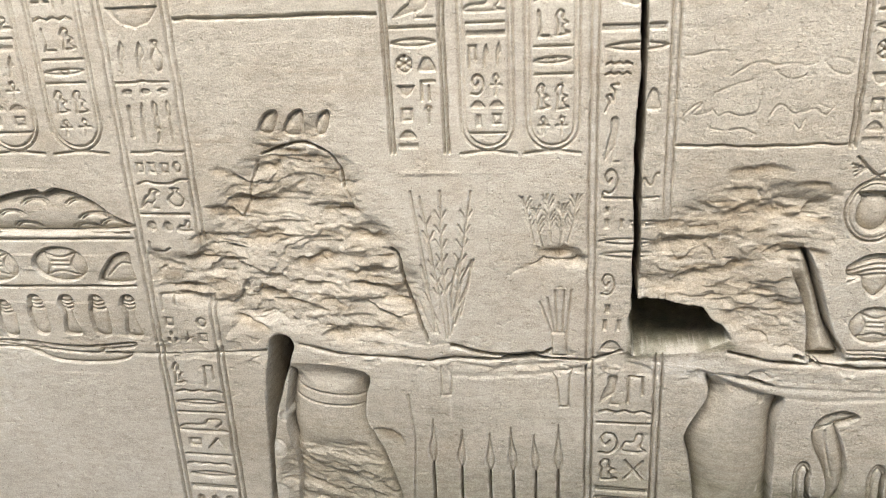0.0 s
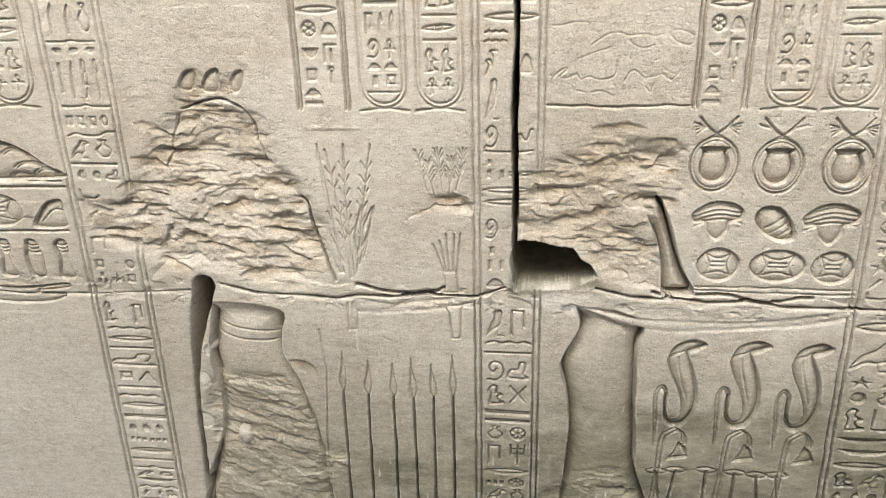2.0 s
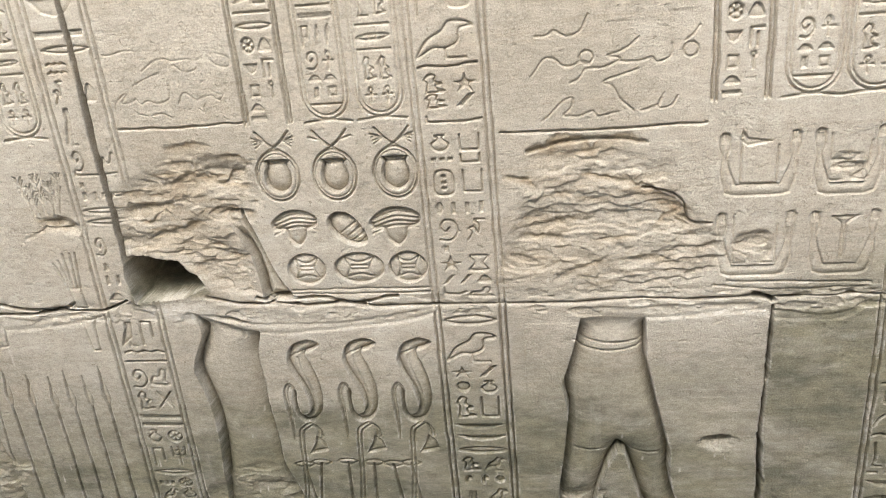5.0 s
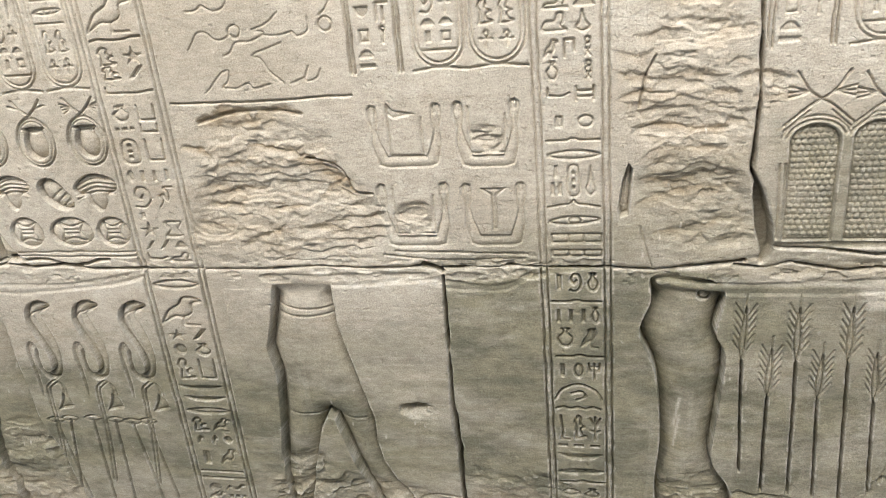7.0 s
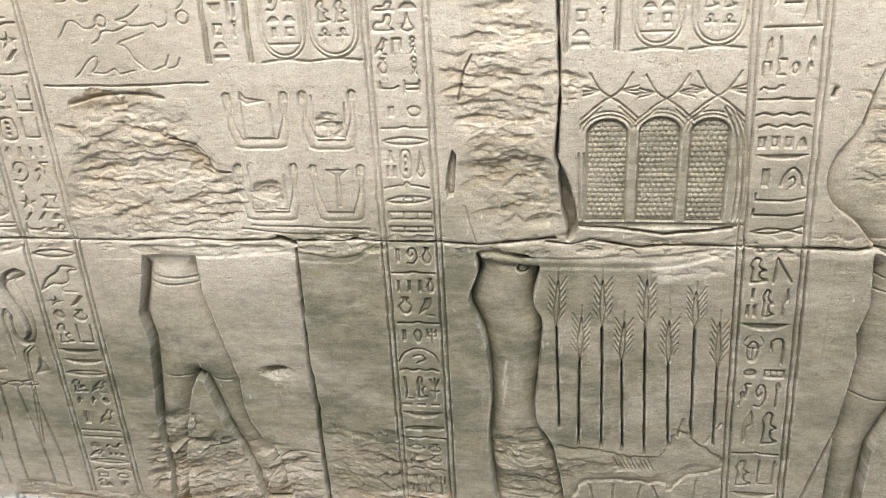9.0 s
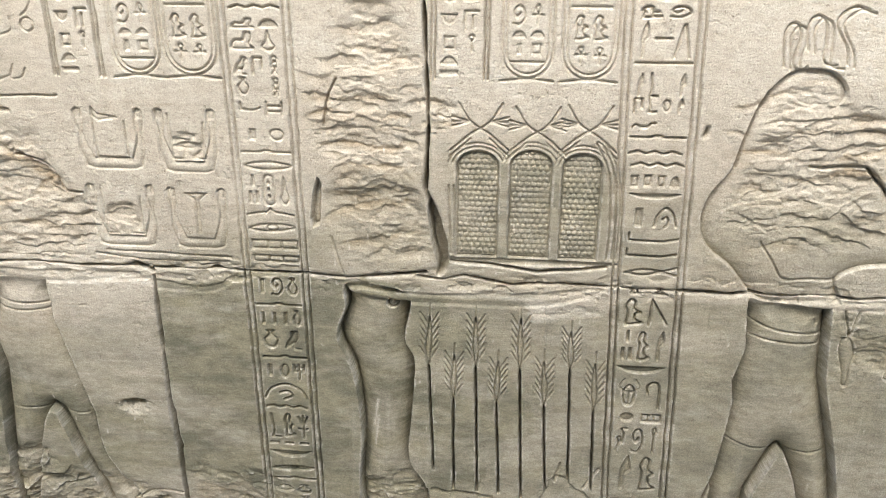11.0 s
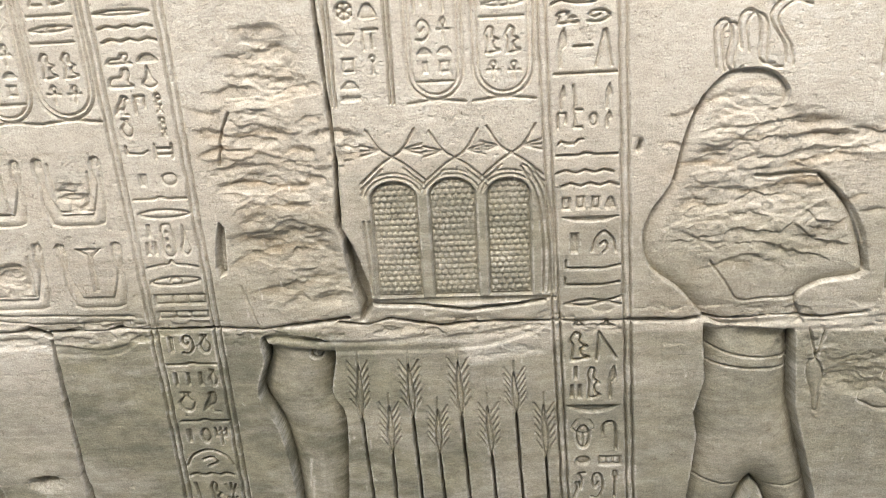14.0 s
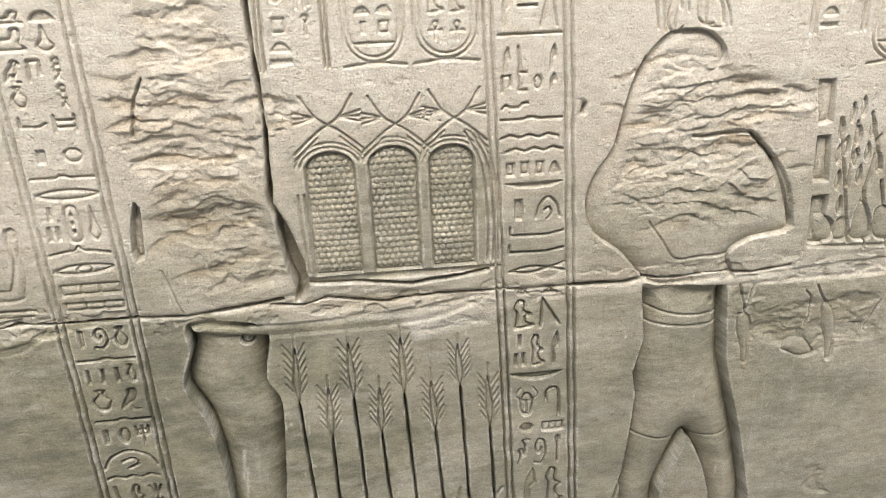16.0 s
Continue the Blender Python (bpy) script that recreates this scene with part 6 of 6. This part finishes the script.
# pale scratches and droppings
r = random.Random(11)
for i in range(340):
    px, pz = r.uniform(-1.45, 3.7), r.uniform(0.1, 1.6)
    tint("dust_light", [(px, pz), (px + r.uniform(0.0016, 0.0032), pz), (px + r.uniform(-0.003, 0.003), pz + r.choice((0.004, 0.008, 0.012, 0.025)))], 1.0, 0.0018, 0.0012, i)
for a, b in (((2.213, 0.491), (2.206, 0.401)), ((1.534, 1.442), (1.531, 1.387)), ((2.201, 0.459), (2.217, 0.536)), ((-0.172, 0.771), (-0.168, 0.715)), ((3.308, 1.233), (3.324, 1.332)), ((3.283, 1.363), (3.284, 1.401))):
    tint("dust_light", [a, (a[0] + 0.005, a[1]), b, (b[0] - 0.004, b[1])], 0.9, 0.004, 0.003, 5)

# ---- arrises painted paler: chipped wear plus bright edge highlights ----
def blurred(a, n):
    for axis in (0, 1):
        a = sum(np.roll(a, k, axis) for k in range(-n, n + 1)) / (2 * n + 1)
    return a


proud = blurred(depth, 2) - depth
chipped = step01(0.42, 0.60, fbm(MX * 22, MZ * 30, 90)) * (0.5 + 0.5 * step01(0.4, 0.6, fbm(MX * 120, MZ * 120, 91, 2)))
np.maximum(paint["dust_light"], 0.6 * step01(0.0004, 0.0018, proud) * chipped * (blurred(depth, 4) < 0.06), out=paint["dust_light"])

# ---- cut the sheet into objects ----
BK, BI = (NZ - 1) // 2, (NX - 1) // 2
cell = owner[:2 * BK, :2 * BI].reshape(BK, 2, BI, 2)
whole = (cell[:, 0, :, 0] == cell[:, 0, :, 1]) & (cell[:, 0, :, 0] == cell[:, 1, :, 0]) & (cell[:, 0, :, 0] == cell[:, 1, :, 1])
d0 = depth[:2 * BK + 1, :2 * BI + 1]
c00, c01, c10, c11 = d0[:-2:2, :-2:2], d0[:-2:2, 2::2], d0[2::2, :-2:2], d0[2::2, 2::2]
for seen, flat in ((d0[:-2:2, 1::2], (c00 + c01) / 2), (d0[2::2, 1::2], (c10 + c11) / 2), (d0[1::2, :-2:2], (c00 + c10) / 2), (d0[1::2, 2::2], (c01 + c11) / 2), (d0[1::2, 1::2], (c00 + c01 + c10 + c11) / 4)):
    whole &= np.abs(seen - flat) < 0.00045
# a joined cell keeps a corner in the middle of each side that meets single cells, so that no seam opens
joined = np.pad(whole, 1)
sides = (~joined[:-2, 1:-1], ~joined[1:-1, 2:], ~joined[2:, 1:-1], ~joined[1:-1, :-2])
code = sum(m.astype(int) << n for n, m in enumerate(sides))
poly_owner, poly_loops = [], []
for mask in range(16):
    k, i = np.nonzero(whole & (code == mask))
    v = 2 * k * NX + 2 * i
    ring = []
    for n, (corner, middle) in enumerate(((0, 1), (2, NX + 2), (2 * NX + 2, 2 * NX + 1), (2 * NX, NX))):
        ring += [v + corner] + ([v + middle] if mask >> n & 1 else [])
    poly_loops.append(np.stack(ring, -1))
    poly_owner.append(owner[2 * k, 2 * i])
single = np.ones((NZ - 1, NX - 1), bool)
single[:2 * BK, :2 * BI] = ~np.repeat(np.repeat(whole, 2, 0), 2, 1)
k, i = np.nonzero(single)
v = k * NX + i
poly_loops.append(np.stack([v, v + 1, v + NX + 1, v + NX], -1))
poly_owner.append(owner[k, i])
sizes = np.concatenate([np.full(len(p), p.shape[1]) for p in poly_loops])
corners = np.concatenate([p.ravel() for p in poly_loops])
starts = np.concatenate([[0], np.cumsum(sizes)[:-1]])
faces = np.concatenate(poly_owner)
order = np.argsort(faces, kind="stable")
bounds = np.searchsorted(faces[order], np.arange(len(things) + 1))
gz, gx = np.gradient(depth, STEP)
normal = np.stack([gx, -np.ones_like(gx), gz], -1)
normal /= np.linalg.norm(normal, axis=-1, keepdims=True)
normal = normal.reshape(-1, 3)
co = np.stack([MX, WALL_Y + depth, MZ], -1).reshape(-1, 3)


def box(name, lo, hi, parent=None, mat=STONE, bevel=0.006):
    bm = bmesh.new()
    bmesh.ops.create_cube(bm, size=1.0)
    for v in bm.verts:
        v.co = Vector([lo[i] + (v.co[i] + 0.5) * (hi[i] - lo[i]) for i in range(3)])
    if bevel:
        bmesh.ops.bevel(bm, geom=bm.edges[:], offset=bevel, segments=2, affect="EDGES")
    me = bpy.data.meshes.new(name)
    bm.to_mesh(me)
    bm.free()
    me.materials.append(mat)
    ob = new(name, me)
    ob.parent = parent
    return ob


XE, ZE = GX[-1], GZ[-1]
made = [None] * len(things)
holders = {t[1] for t in things}
for n, (name, parent, label, category, group, kind) in enumerate(things):
    if n == WALL:
        ob = box(name, (X0, WALL_Y + 0.30, -0.3), (XE, WALL_Y + 0.75, ZE - 0.002))
    else:
        cells = order[bounds[n]:bounds[n + 1]]
        if len(cells) < 6:
            if n in holders:
                made[n] = tagged(new(name), label, category, group, kind)
            continue
        size = sizes[cells]
        first = np.concatenate([[0], np.cumsum(size)[:-1]])
        picked = corners[np.repeat(starts[cells] - first, size) + np.arange(size.sum())]
        used, loops = np.unique(picked, return_inverse=True)
        me = bpy.data.meshes.new(name)
        me.vertices.add(len(used))
        me.vertices.foreach_set("co", co[used].astype(np.float32).ravel())
        me.loops.add(len(loops))
        me.loops.foreach_set("vertex_index", loops.ravel().astype(np.int32))
        me.polygons.add(len(cells))
        me.polygons.foreach_set("loop_start", first.astype(np.int32))
        me.polygons.foreach_set("use_smooth", np.ones(len(cells), bool))
        me.update(calc_edges=True)
        me.normals_split_custom_set_from_vertices(normal[used].astype(np.float32))
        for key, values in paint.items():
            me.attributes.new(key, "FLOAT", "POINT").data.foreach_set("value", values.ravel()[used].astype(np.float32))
        me.materials.append(STONE)
        ob = new(name, me)
        if parent is not None:
            ob.parent = made[parent]
    made[n] = ob
    tagged(ob, label, category if parent is None else "", group if parent is None else "", kind)

# plain blocks that carry the wall on, above and to both sides
WALL_BODY = made[WALL]
for lo, hi in (((-4.2, WALL_Y, -0.3), (X0 - 0.003, WALL_Y + 0.75, JOINT)), ((-4.2, WALL_Y, JOINT + 0.003), (X0 - 0.003, WALL_Y + 0.75, ZE)),
               ((XE + 0.003, WALL_Y, -0.3), (6.6, WALL_Y + 0.75, JOINT)), ((XE + 0.003, WALL_Y, JOINT + 0.003), (6.6, WALL_Y + 0.75, ZE)),
               ((-4.2, WALL_Y, ZE + 0.001), (-0.9, WALL_Y + 0.75, 2.5)), ((-0.897, WALL_Y, ZE + 0.001), (1.35, WALL_Y + 0.75, 2.5)),
               ((1.353, WALL_Y, ZE + 0.001), (3.1, WALL_Y + 0.75, 2.5)), ((3.103, WALL_Y, ZE + 0.001), (6.6, WALL_Y + 0.75, 2.5))):
    box("stone_block", lo, hi, WALL_BODY)

# unseen plain wall added opposite, to dim the carved face towards its foot
tagged(box("unseen_shade_wall", (-6.0, -1.5, -0.3), (8.0, -0.75, 3.45)), "added unseen plain wall that shades the carved face's foot", "wall", kind="structure")

# ---- ground ----
bm = bmesh.new()
bmesh.ops.create_grid(bm, x_segments=160, y_segments=60, size=1.0)
for v in bm.verts:
    x, y = v.co.x * 6 + 1.2, v.co.y * 3.2 - 1.2
    rim = abs(v.co.x) > 0.999 or abs(v.co.y) > 0.999
    v.co = Vector((x, y, 0 if rim else 0.012 * (noise.noise((x * 2.5, y * 2.5, 0)) + 0.4 * noise.noise((x * 9, y * 9, 3)))))
    if rim:
        v.co.x, v.co.y = (x - 1.2) * 200, (y + 1.2) * 200
me = bpy.data.meshes.new("ground")
bm.to_mesh(me)
bm.free()
me.materials.append(DIRT)
for p in me.polygons:
    p.use_smooth = True
tagged(new("ground", me), "pale grey dusty ground with fine gravel along the wall", "ground", kind="structure")

verts, polys = [], []
r = random.Random(4)
for i in range(1500):
    x, y, s = r.uniform(0.3, 3.4), WALL_Y - abs(r.gauss(0, 0.10)), r.uniform(0.002, 0.009)
    b = len(verts)
    for a in range(5):
        t = 1.2566 * a + r.uniform(-0.3, 0.3)
        verts.append((x + s * math.cos(t), y + s * math.sin(t), 0.004))
    verts.append((x + r.uniform(-0.3, 0.3) * s, y, 0.008 + s * 0.9))
    polys += [(b + a, b + (a + 1) % 5, b + 5) for a in range(5)]
me = bpy.data.meshes.new("gravel")
me.from_pydata(verts, [], polys)
me.materials.append(DIRT)
tagged(new("gravel", me), "loose grey gravel and chips at the wall's foot", "gravel", kind="stuff")
